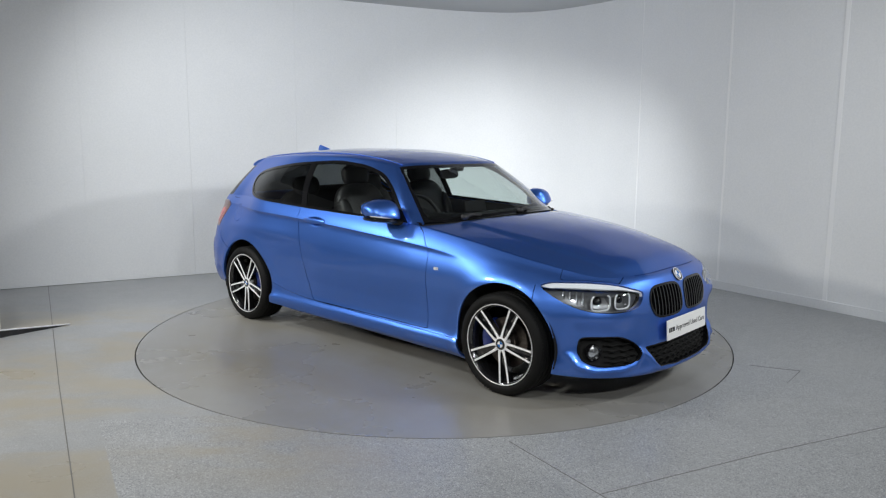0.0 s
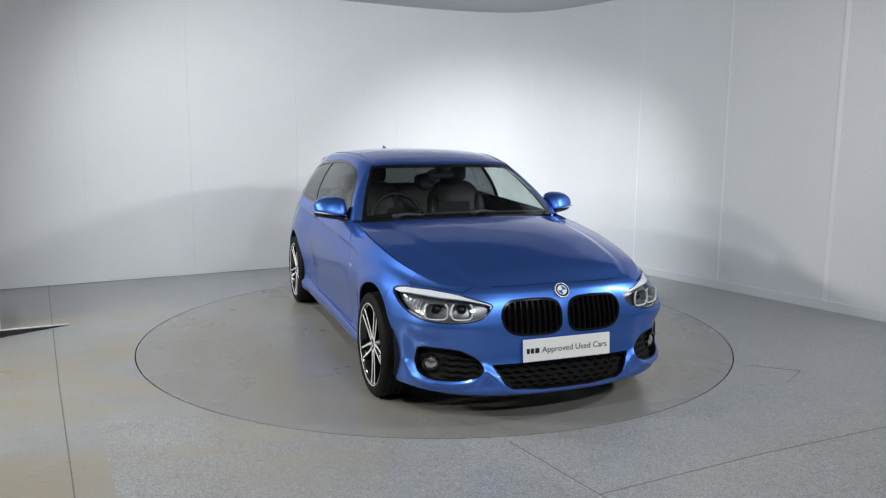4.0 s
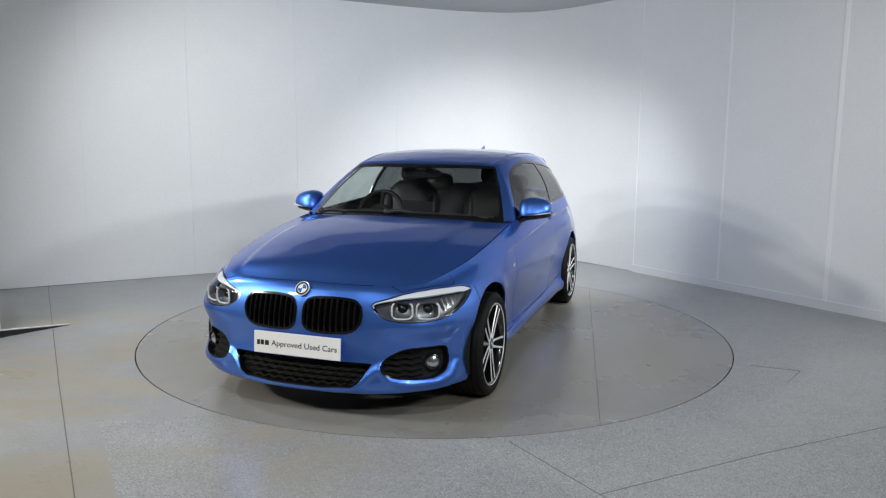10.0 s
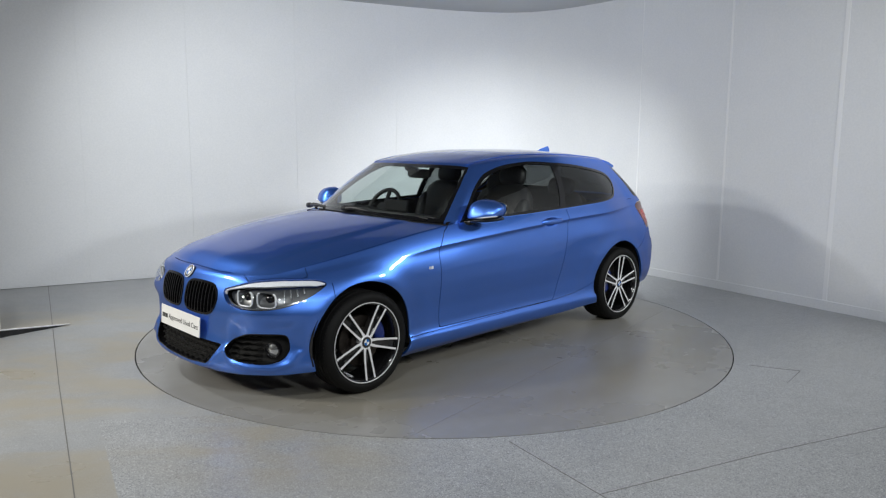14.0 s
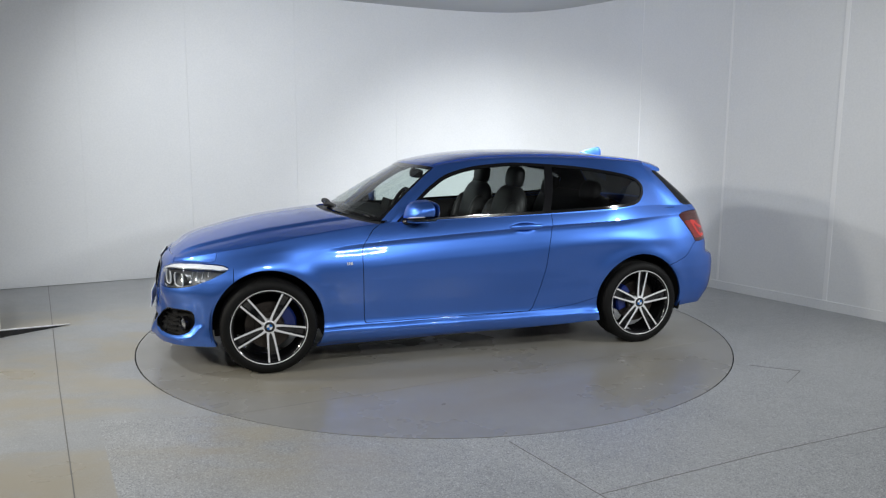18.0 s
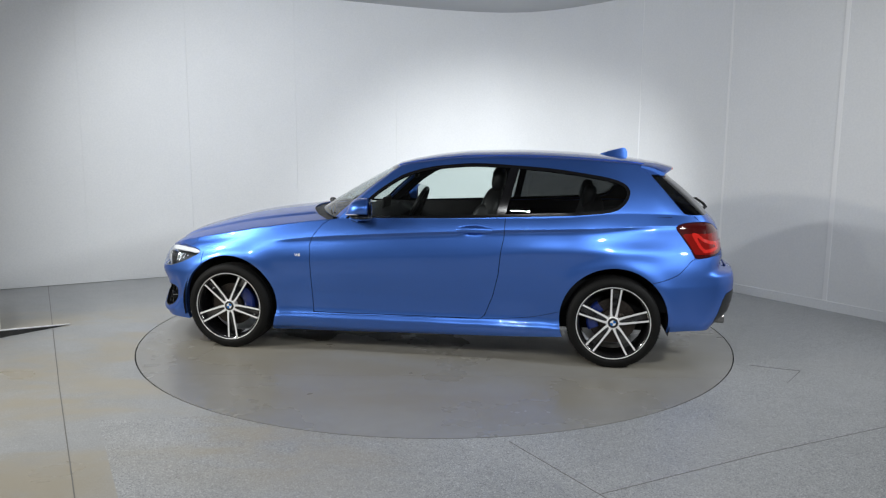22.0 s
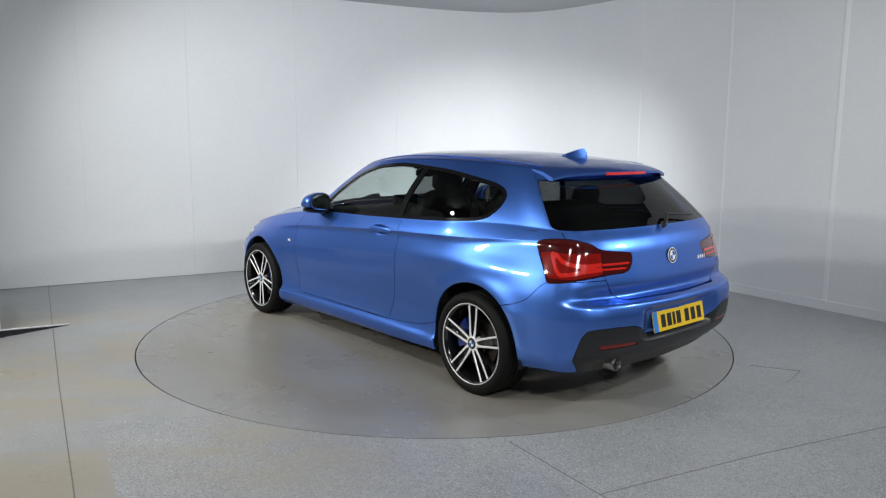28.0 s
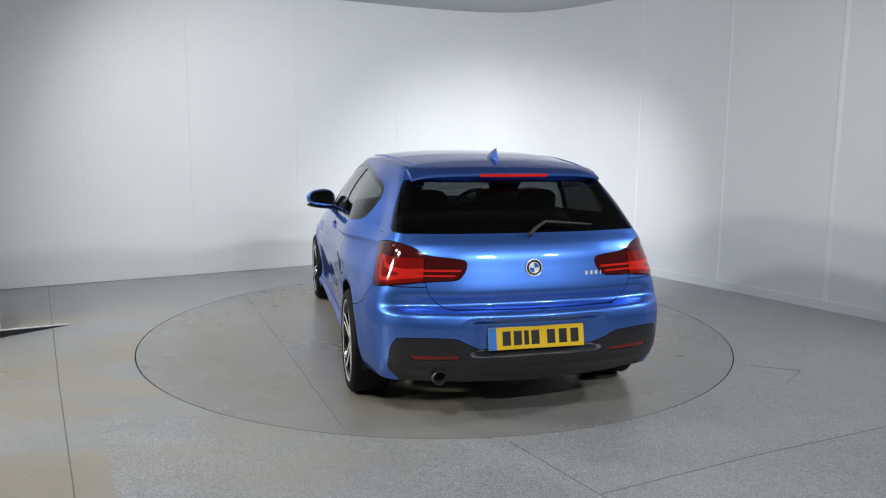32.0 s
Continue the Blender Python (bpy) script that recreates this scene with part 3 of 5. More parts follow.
# turntable: two sheets on a round deck
turntable = slab("turntable", [((R_DISC - 0.02) * math.cos(a), (R_DISC - 0.02) * math.sin(a)) for a in np.linspace(0, 2 * math.pi, 160, endpoint=False)], -0.011, -0.004, SEAM)
tagged(turntable, "round grey vinyl turntable set flush in the floor", "turntable")
RI = R_DISC - 0.0045
chord = lambda x: 1.26 + 0.16 * x
hits = sorted(a for a in np.linspace(0, 2 * math.pi, 7200) if abs(RI * math.sin(a) - chord(RI * math.cos(a))) < 0.0022)
b1, b2 = hits[0], hits[-1]
for a0, a3 in ((b1, b2), (b2, b1 + 2 * math.pi)):
    k = int(260 * (a3 - a0) / (2 * math.pi))
    g = 0.0012 if a0 == b1 else -0.0012
    pts = [(RI * math.cos(a), RI * math.sin(a)) for a in np.linspace(a0 + 0.0006, a3 - 0.0006, k)]
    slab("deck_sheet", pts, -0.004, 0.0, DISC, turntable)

# foot of a white board at the edge of the place: a pale flange on a dark wedge-shaped web
tip, heel = np.array([-2.955, 0.035]), np.array([-3.60, -0.77])
u = (heel - tip) / np.hypot(*(heel - tip))
w = np.array([-u[1], u[0]]) * 0.013
rise = 0.108
v = [(*(tip - w), 0.0), (*(tip + w), 0.0), (*(heel + w), 0.0), (*(heel - w), 0.0), (*(tip - w), 0.004), (*(tip + w), 0.004), (*(heel + w), rise), (*(heel - w), rise)]
board = slab("display_board", [(-3.435, -0.10), (-3.405, -0.14), (-3.86, 0.58), (-3.89, 0.60)][::-1], 0.0, 0.5, TRIM)
tagged(board, "low white board standing on a wedge foot", "board")
web = mesh_ob("foot_web", [(x + (0.3 * w[0] if k in (0, 3, 4, 7) else -0.3 * w[0]), y, max(z - 0.006, 0)) for k, (x, y, z) in enumerate(v)], [(0, 1, 5, 4), (1, 2, 6, 5), (2, 3, 7, 6), (3, 0, 4, 7), (4, 5, 6, 7)], SEAM)
web.parent = board
flange = mesh_ob("foot_flange", [(x, y, z + d) for d in (-0.003, 0.003) for x, y, z in v[4:]], [(3, 2, 1, 0), (4, 5, 6, 7), (0, 1, 5, 4), (1, 2, 6, 5), (2, 3, 7, 6), (3, 0, 4, 7)], TRIM)
flange.parent = board


# ---- cutting the skin into panels ----
class Skin:
    def __init__(self, v, n, prm, faces):
        self.v, self.n, self.prm, self.faces = v, n, prm, faces


def outline_distance(pts, poly):
    """Signed distance of 2D points to a closed outline, negative inside."""
    q = np.array(poly, float)
    r = np.roll(q, -1, 0)
    best = np.full(len(pts), 1e9)
    inside = np.zeros(len(pts), bool)
    for a, b in zip(q, r):
        d = b - a
        t = np.clip(((pts - a) @ d) / (d @ d), 0, 1)
        best = np.minimum(best, np.hypot(*(pts - a - t[:, None] * d).T))
        crosses = ((a[1] > pts[:, 1]) != (b[1] > pts[:, 1])) & (pts[:, 0] < (b[0] - a[0]) * (pts[:, 1] - a[1]) / (b[1] - a[1] + 1e-12) + a[0])
        inside ^= crosses
    return np.where(inside, -best, best)


def rounded(poly, n=60):
    """An outline with softened corners."""
    p = np.array(poly, float)
    for _ in range(2):
        r = np.roll(p, -1, 0)
        p = np.stack([0.8 * p + 0.2 * r, 0.2 * p + 0.8 * r], 1).reshape(-1, 2)
    return p


def cut(sk, f):
    """Splits a skin along f = 0. Returns the parts with f < 0 and f >= 0."""
    pos = f >= 0
    v, n, prm = [sk.v], [sk.n], [sk.prm]
    made, count = {}, len(sk.v)
    inner, outer = [], []
    ev, en, ep = [], [], []
    for face in sk.faces:
        flags = [pos[i] for i in face]
        if all(flags):
            outer.append(face)
            continue
        if not any(flags):
            inner.append(face)
            continue
        a, b = [], []
        for i, j in zip(face, [*face[1:], face[0]]):
            (b if pos[i] else a).append(i)
            if pos[i] != pos[j]:
                key = (i, j) if i < j else (j, i)
                k = made.get(key)
                if k is None:
                    t = f[key[0]] / (f[key[0]] - f[key[1]])
                    t = min(max(t, 0.0), 1.0)
                    ev.append(sk.v[key[0]] * (1 - t) + sk.v[key[1]] * t)
                    en.append(sk.n[key[0]] * (1 - t) + sk.n[key[1]] * t)
                    ep.append(sk.prm[key[0]] * (1 - t) + sk.prm[key[1]] * t)
                    k = made[key] = count
                    count += 1
                a.append(k)
                b.append(k)
        if len(a) > 2:
            inner.append(a)
        if len(b) > 2:
            outer.append(b)
    if ev:
        v, n, prm = np.vstack([sk.v, ev]), np.vstack([sk.n, en]), np.vstack([sk.prm, ep])
    else:
        v, n, prm = sk.v, sk.n, sk.prm
    return tidy(Skin(v, n, prm, inner)), tidy(Skin(v, n, prm, outer))


def tidy(sk):
    if not sk.faces:
        return Skin(sk.v[:0], sk.n[:0], sk.prm[:0], [])
    used = sorted({i for f in sk.faces for i in f})
    where = dict(zip(used, range(len(used))))
    return Skin(sk.v[used], sk.n[used], sk.prm[used], [[where[i] for i in f] for f in sk.faces])


def panel_cut(sk, f, gap=0.0022):
    """Cuts with a joint between the two panels."""
    inner, _ = cut(sk, f(sk) + gap)
    _, outer = cut(sk, f(sk) - gap)
    return inner, outer


def offset(sk, d):
    return Skin(sk.v + sk.n * d, sk.n, sk.prm, sk.faces)


def joined(*skins):
    v, n, p, faces, k = [], [], [], [], 0
    for s in skins:
        v.append(s.v), n.append(s.n), p.append(s.prm)
        faces += [[i + k for i in f] for f in s.faces]
        k += len(s.v)
    return Skin(np.vstack(v), np.vstack(n), np.vstack(p), faces)


def mirrored(sk):
    return Skin(sk.v * [1, -1, 1], sk.n * [1, -1, 1], sk.prm, [f[::-1] for f in sk.faces])


def both(sk):
    """A half and its mirror image, welded on the centre line."""
    j = joined(sk, mirrored(sk))
    n = len(sk.v)
    back = [i if i < n or abs(j.v[i, 1]) > 2e-4 else i - n for i in range(len(j.v))]
    j.faces = [[back[i] for i in f] for f in j.faces]
    return tidy(j)


def rim_faces(sk, depth):
    """Turned-in edges round a panel: vertices, normals, faces."""
    seen = {}
    for f in sk.faces:
        for i, j in zip(f, [*f[1:], f[0]]):
            key = (i, j) if i < j else (j, i)
            seen[key] = None if key in seen else (i, j)
    v, n, faces = [], [], []
    for e in seen.values():
        if e is None:
            continue
        i, j = e
        a, b = sk.v[i], sk.v[j]
        if abs(a[1]) < 2e-4 and abs(b[1]) < 2e-4:
            continue
        nn = np.cross(b - a, sk.n[i])
        nn /= np.linalg.norm(nn) + 1e-9
        k = len(v)
        v += [b, a, a - sk.n[i] * depth, b - sk.n[j] * depth]
        n += [nn] * 4
        faces.append([k, k + 1, k + 2, k + 3])
    return np.array(v).reshape(-1, 3), np.array(n).reshape(-1, 3), faces


def skin_part(name, sk, mat, parent, label="", depth=0.014, rim_mat=None):
    """Links a panel as one mesh under its thing."""
    v, n, faces = sk.v, sk.n, [list(f) for f in sk.faces]
    main = len(faces)
    if depth:
        rv, rn, rf = rim_faces(sk, depth)
        faces += [[i + len(v) for i in f] for f in rf]
        v, n = np.vstack([v, rv]), np.vstack([n, rn])
    me = bpy.data.meshes.new(name)
    me.from_pydata((v + [CX, CY, 0]).tolist(), [], faces)
    me.materials.append(mat)
    if rim_mat:
        me.materials.append(rim_mat)
        me.polygons.foreach_set("material_index", [0] * main + [1] * (len(faces) - main))
    me.shade_smooth()
    me.normals_split_custom_set_from_vertices(n.tolist())
    ob = new(name, me)
    ob.parent = parent
    return tagged(ob, label)


def build_skins():
    """The four patches as skins with common, smooth normals."""
    patches = car_patches()
    order = ["lower", "bonnet", "house", "roof"]
    vs, fs, off = [], [], {}
    k = 0
    for name in order:
        g = patches[name]
        v = g.reshape(-1, 3)
        f = grid_faces(*g.shape[:2])
        nn = np.cross(v[f[:, 1]] - v[f[:, 0]], v[f[:, 2]] - v[f[:, 0]])
        c = v[f].mean(1) - [-1.4, 0, 0.5]
        if (nn * c).sum() < 0:
            f = f[:, ::-1]
        off[name] = (k, len(v), f)
        vs.append(v)
        fs.append(f + k)
        k += len(v)
    v, f = np.vstack(vs), np.vstack(fs)
    _, first, weld = np.unique(np.round(v, 5), axis=0, return_index=True, return_inverse=True)
    weld = weld.ravel()
    n = np.zeros((len(first), 3))
    nn = np.cross(v[f[:, 2]] - v[f[:, 0]], v[f[:, 3]] - v[f[:, 1]])
    for c in range(4):
        np.add.at(n, weld[f[:, c]], nn)
    n = n[weld]
    n[np.abs(v[:, 1]) < 1e-5, 1] = 0
    n /= np.linalg.norm(n, axis=1)[:, None] + 1e-12
    out = {}
    for name in order:
        k, m, f = off[name]
        g = patches[name]
        i, j = np.divmod(np.arange(m), g.shape[1])
        if name == "lower":
            prm = np.column_stack([ARC[i], v[k:k + m, 2]])
        else:
            prm = np.column_stack([i, j / (g.shape[1] - 1)]).astype(float)
        faces = [[a for a in q if True] for q in f.tolist()]
        out[name] = Skin(v[k:k + m], n[k:k + m], prm, faces)
    return out


def skin_at(arc, z, depth=0.0):
    """Point and outward direction of the lower body."""
    def at(a, zz):
        t = np.interp(a, ARC, np.arange(len(ARC)))
        i = min(int(t), len(ARC) - 2)
        p0, p1 = lower_skin(np.array([i]), np.array([zz]))[0], lower_skin(np.array([i + 1]), np.array([zz]))[0]
        return p0 + (p1 - p0) * (t - i)
    p = at(arc, z)
    n = np.cross(at(arc + 0.01, z) - at(arc - 0.01, z), at(arc, z + 0.01) - at(arc, z - 0.01))
    n /= np.linalg.norm(n)
    if n @ (p - [-1.4, 0, z]) < 0:
        n = -n
    return p - n * depth, n



# ---- the car ----
car = tagged(new("car"), "metallic blue three-door hatchback car parked on the grey turntable", "car")


def part(name, bm, mat, parent, label="", smooth=False, at=None):
    """Links a bmesh as one mesh under a thing or part, in the car's own measures."""
    me = bpy.data.meshes.new(name)
    bmesh.ops.recalc_face_normals(bm, faces=bm.faces)
    if at is None:
        bmesh.ops.translate(bm, vec=(CX, CY, 0), verts=bm.verts)
    bm.to_mesh(me)
    bm.free()
    me.materials.append(mat)
    if smooth:
        me.shade_smooth()
        me.set_sharp_from_angle(angle=radians(38))
    ob = new(name, me)
    ob.parent = parent
    if at is not None:
        ob.matrix_basis = at
    return tagged(ob, label)


def box(bm, centre, size, bevel=0.01, turn=(0, 0, 0), seg=2):
    r = bmesh.ops.create_cube(bm, size=1.0)
    vs = r["verts"]
    bmesh.ops.scale(bm, vec=size, verts=vs)
    if bevel:
        es = list({e for v in vs for e in v.link_edges})
        r = bmesh.ops.bevel(bm, geom=es, offset=bevel, segments=seg, affect="EDGES", profile=0.5)
        vs = list({v for f in r["faces"] for v in f.verts} | {v for v in vs if v.is_valid})
    bmesh.ops.transform(bm, matrix=pose(*centre, *turn), verts=vs)
    return vs


def blob(bm, centre, half, power=3.0, turn=(0, 0, 0), nu=28, nv=18):
    """A rounded box shape, softer with low power."""
    def c(t, e): return math.copysign(abs(math.cos(t)) ** e, math.cos(t))
    def s(t, e): return math.copysign(abs(math.sin(t)) ** e, math.sin(t))
    e = 2.0 / power
    m = pose(*centre, *turn)
    rows = []
    for j in range(1, nv):
        b = -math.pi / 2 + math.pi * j / nv
        rows.append([bm.verts.new(m @ Vector((half[0] * c(b, e) * c(a, e), half[1] * c(b, e) * s(a, e), half[2] * s(b, e))))
                     for a in (2 * math.pi * i / nu for i in range(nu))])
    lo, hi = bm.verts.new(m @ Vector((0, 0, -half[2]))), bm.verts.new(m @ Vector((0, 0, half[2])))
    for r0, r1 in zip(rows, rows[1:]):
        for i in range(nu):
            bm.faces.new((r0[i], r0[(i + 1) % nu], r1[(i + 1) % nu], r1[i]))
    for i in range(nu):
        bm.faces.new((lo, rows[0][(i + 1) % nu], rows[0][i]))
        bm.faces.new((hi, rows[-1][i], rows[-1][(i + 1) % nu]))


def lathe(bm, profile, n=64, m=Matrix.Identity(4), closed=False):
    """Turns (radius, height along Y) pairs about the Y axis."""
    rings = []
    for r, y in profile:
        rings.append([bm.verts.new(m @ Vector((r * math.cos(a), y, r * math.sin(a)))) for a in (2 * math.pi * i / n for i in range(n))])
    pairs = list(zip(rings, rings[1:])) + ([(rings[-1], rings[0])] if closed else [])
    for r0, r1 in pairs:
        for i in range(n):
            bm.faces.new((r0[i], r0[(i + 1) % n], r1[(i + 1) % n], r1[i]))
    return rings


def tube(bm, pts, radius, n=10, closed=False):
    """A round bar along points; radius may vary."""
    pts = [Vector(p) for p in pts]
    k = len(pts)
    rad = radius if isinstance(radius, (list, tuple)) else [radius] * k
    rings = []
    for i, p in enumerate(pts):
        d = (pts[(i + 1) % k] - pts[i - 1]) if closed else (pts[min(i + 1, k - 1)] - pts[max(i - 1, 0)])
        d.normalize()
        u = d.cross(Vector((0, 0, 1)) if abs(d.z) < 0.9 else Vector((1, 0, 0))).normalized()
        w = d.cross(u)
        rings.append([bm.verts.new(p + (u * math.cos(a) + w * math.sin(a)) * rad[i]) for a in (2 * math.pi * j / n for j in range(n))])
    for i in range(k if closed else k - 1):
        r0, r1 = rings[i], rings[(i + 1) % k]
        for j in range(n):
            bm.faces.new((r0[j], r0[(j + 1) % n], r1[(j + 1) % n], r1[j]))
    if not closed:
        bm.faces.new(rings[0][::-1])
        bm.faces.new(rings[-1])


SK = build_skins()
low, hood, house, roof = SK["lower"], SK["bonnet"], SK["house"], SK["roof"]

# wheel openings
for wx in (0.0, -2.69):
    _, low = cut(low, np.where(low.v[:, 1] > 0.45, np.hypot(low.v[:, 0] - wx, low.v[:, 2] - 0.317) - 0.352, 1.0))

END = ARC[-1]
HEAD = rounded([(1.135, 0.682), (1.06, 0.706), (0.84, 0.711), (0.69, 0.705), (0.59, 0.692), (0.425, 0.648), (0.415, 0.63), (0.465, 0.572), (0.56, 0.555),
                (0.70, 0.555), (0.80, 0.561), (0.90, 0.58), (1.015, 0.622)])
KIDNEY = rounded([(0.374, 0.583), (0.366, 0.622), (0.338, 0.654), (0.30, 0.665), (0.19, 0.670), (0.086, 0.667), (0.04, 0.65), (0.022, 0.615), (0.018, 0.56), (0.025, 0.507),
                  (0.06, 0.480), (0.16, 0.475), (0.28, 0.479), (0.33, 0.498), (0.362, 0.538)])
FOG = rounded([(0.875, 0.405), (0.82, 0.417), (0.62, 0.415), (0.51, 0.372), (0.462, 0.322), (0.49, 0.275), (0.58, 0.252), (0.75, 0.245), (0.85, 0.275), (0.888, 0.33)])
GRILLE = [(-0.1, 0.335), (0.30, 0.335), (0.430, 0.333), (0.404, 0.30), (0.355, 0.232), (0.318, 0.209), (0.15, 0.194), (-0.1, 0.191)]
TAIL = rounded([(4.575, 0.738), (4.544, 0.80), (4.495, 0.87), (4.455, 0.925), (4.458, 0.938), (4.475, 0.950), (4.53, 0.961), (4.606, 0.966), (4.683, 0.966), (4.79, 0.956),
                (4.884, 0.941), (4.965, 0.907), (5.185, 0.886), (5.203, 0.872), (5.195, 0.83), (5.155, 0.782), (4.99, 0.777), (4.76, 0.756), (4.65, 0.741), (4.59, 0.735)])
DIFFUSER = [(4.745, 0.33), (4.79, 0.46), (4.82, 0.497), (4.88, 0.508), (5.0, 0.511), (5.12, 0.505), (5.16, 0.493), (5.255, 0.434), (6.0, 0.428), (6.0, 0.0), (4.79, 0.0), (4.775, 0.27)]
REFLECTOR = [(4.885, 0.403), (4.905, 0.419), (5.14, 0.416), (5.168, 0.405), (5.15, 0.393), (4.905, 0.391)]
HATCH = [(4.605, 1.1), (4.605, 1.0), (4.64, 0.97), (4.70, 0.95), (4.88, 0.90), (4.965, 0.80), (4.975, 0.75), (5.0, 0.70), (5.035, 0.665), (5.075, 0.645), (5.12, 0.638), (6.0, 0.636), (6.0, 1.1)]
DOOR = [(1.985, 0.283), (1.975, 0.6), (1.969, 0.759), (1.985, 0.815), (2.05, 0.90), (2.10, 0.935), (2.12, 1.1), (3.335, 1.1), (3.325, 0.85), (3.307, 0.763), (3.29, 0.6),
        (3.255, 0.45), (3.20, 0.31), (3.17, 0.287)]
FLAP_AT = (4.235, 0.878)


def by(poly):
    return lambda sk: outline_distance(sk.prm[:, :2], poly)


lens, low = panel_cut(low, by(HEAD), 0.002)
kidney, low = panel_cut(low, by(KIDNEY), 0.0005)
fog, low = panel_cut(low, by(FOG), 0.0005)
grille, low = panel_cut(low, by(GRILLE), 0.0005)
tail, low = panel_cut(low, by(TAIL), 0.002)
tail_out, tail_in = panel_cut(tail, lambda s: s.prm[:, 0] - 4.957, 0.002)
diffuser, low = panel_cut(low, by(DIFFUSER), 0.0018)
reflector, diffuser = panel_cut(diffuser, by(REFLECTOR), 0.001)
hatch, low = panel_cut(low, by(HATCH))
door, low = panel_cut(low, by(DOOR))
sill_line = smooth_table([(1.5, 0.262), (1.74, 0.266), (2.6, 0.276), (3.2, 0.288), (3.5, 0.312), (3.72, 0.365)])
skirt, low = panel_cut(low, lambda s: np.where((s.prm[:, 0] > 1.5) & (s.prm[:, 0] < 3.9), s.prm[:, 1] - sill_line(s.prm[:, 0]), 1.0), 0.0015)
seam_f = smooth_table([(0.15, 1.16), (0.6, 1.16), (0.68, 1.12), (0.72, 1.05)])
seam_gap = lambda s: np.where(s.prm[:, 1] < 0.685, 0.0022, 0.0)
bumper_f, _ = cut(low, low.prm[:, 0] - 1.15 + seam_gap(low))
_, low = cut(low, low.prm[:, 0] - 1.15 - seam_gap(low))
seam_r = smooth_table([(4.2, 0.56), (4.327, 0.584), (4.451, 0.63), (4.575, 0.736), (4.7, 0.75), (5.0, 0.75)])
bumper_r, low = panel_cut(low, lambda s: np.where(s.prm[:, 0] > 4.1, s.prm[:, 1] - seam_r(s.prm[:, 0]), 1.0))
# the bonnet's corner comes down to the lamp's upper edge
CORNER_LEAF = [(0.515, 0.80), (0.515, 0.7285), (0.60, 0.697), (0.69, 0.710), (0.84, 0.716), (0.98, 0.712), (1.02, 0.72), (1.02, 0.80)]
leaf, bumper_f = panel_cut(bumper_f, by(CORNER_LEAF), 0.0016)
wing, quarter = cut(low, low.prm[:, 0] - 2.6)

bumper = skin_part("front_bumper", both(bumper_f), PAINT, car, "", 0.03)
skin_part("rear_bumper", both(bumper_r), PAINT, car, "", 0.02)
skin_part("rear_diffuser", both(diffuser), GREY_PLASTIC, car, "dark grey plastic diffuser below the rear bumper", 0.02)
DOORS = {}
flap_hole = by([(FLAP_AT[0] + 0.078 * math.cos(a), FLAP_AT[1] + 0.07 * math.sin(a)) for a in np.linspace(0, 2 * math.pi, 32, endpoint=False)])
for side in (1, -1):
    m = (lambda s: s) if side > 0 else mirrored
    skin_part("front_wing", m(wing), PAINT, car)
    DOORS[side] = skin_part("door", m(door), PAINT, car)
    skin_part("side_skirt", m(skirt), PAINT, car)
    if side > 0:
        skin_part("quarter_panel", m(quarter), PAINT, car)
    else:
        flap, rest = panel_cut(quarter, flap_hole, 0.0015)
        skin_part("quarter_panel", m(rest), PAINT, car)
        skin_part("fuel_flap", m(flap), PAINT, car)
    skin_part("reflector", m(offset(reflector, -0.005)), RED_REFLECTOR, car, "red rear reflector", 0.006)

# bonnet, its rear edge leaving a dark scuttle before the screen
edge_gap = 0.0025
hood_a, _ = cut(hood, np.maximum(hood.prm[:, 1] - (1 - 0.010) - 0.02 * (hood.prm[:, 0] < 0.5), np.where(hood.prm[:, 1] < 0.52, 0.35, -1.0) - hood.prm[:, 0]))
hood_b, scuttle = cut(hood_a, hood_a.prm[:, 0] - (NB - 5.0))
skin_part("bonnet", both(joined(hood_b, leaf)), PAINT, car, "", 0.02)
skin_part("scuttle", both(offset(scuttle, -0.012)), SATIN_BLACK, car, "black plastic scuttle below the windscreen", 0.01)

# glasshouse
xz = lambda s: s.v[:, [0, 2]]
DAYLIGHT = rounded([(-0.83, 0.93), (-0.915, 1.005), (-1.07, 1.148), (-1.22, 1.248), (-1.34, 1.287), (-1.46, 1.313), (-1.7, 1.335), (-1.86, 1.332), (-2.25, 1.307), (-2.53, 1.267), (-2.68, 1.238),
                    (-2.755, 1.205), (-2.785, 1.158), (-2.765, 1.095), (-2.71, 1.04), (-2.63, 1.019), (-2.42, 1.002), (-1.9, 0.978), (-1.0, 0.944), (-0.9, 0.935)])
flank = lambda s, f: np.where((s.prm[:, 0] > NF) & (s.v[:, 1] > 0.45) & (s.v[:, 0] > -2.9), f, 1.0)
dlo, house = cut(house, flank(house, outline_distance(xz(house), DAYLIGHT)))
inner = outline_distance(xz(dlo), DAYLIGHT) + 0.020
pillar = lambda s: np.abs(s.v[:, 0] + 1.905 + (s.v[:, 2] - 0.98) * 0.25 + 0.025) - 0.030
glazing, frame_a = cut(dlo, inner)
front_part, rear_part = cut(glazing, -(glazing.v[:, 0] + 1.93 + (glazing.v[:, 2] - 0.98) * 0.25))
door_glass, pil_a = cut(front_part, pillar(front_part) * -1)
rear_glass, pil_b = cut(rear_part, pillar(rear_part) * -1)
door_glass, sail = cut(door_glass, door_glass.v[:, 0] + 0.985 - (door_glass.v[:, 2] - 0.95) * 0.15)
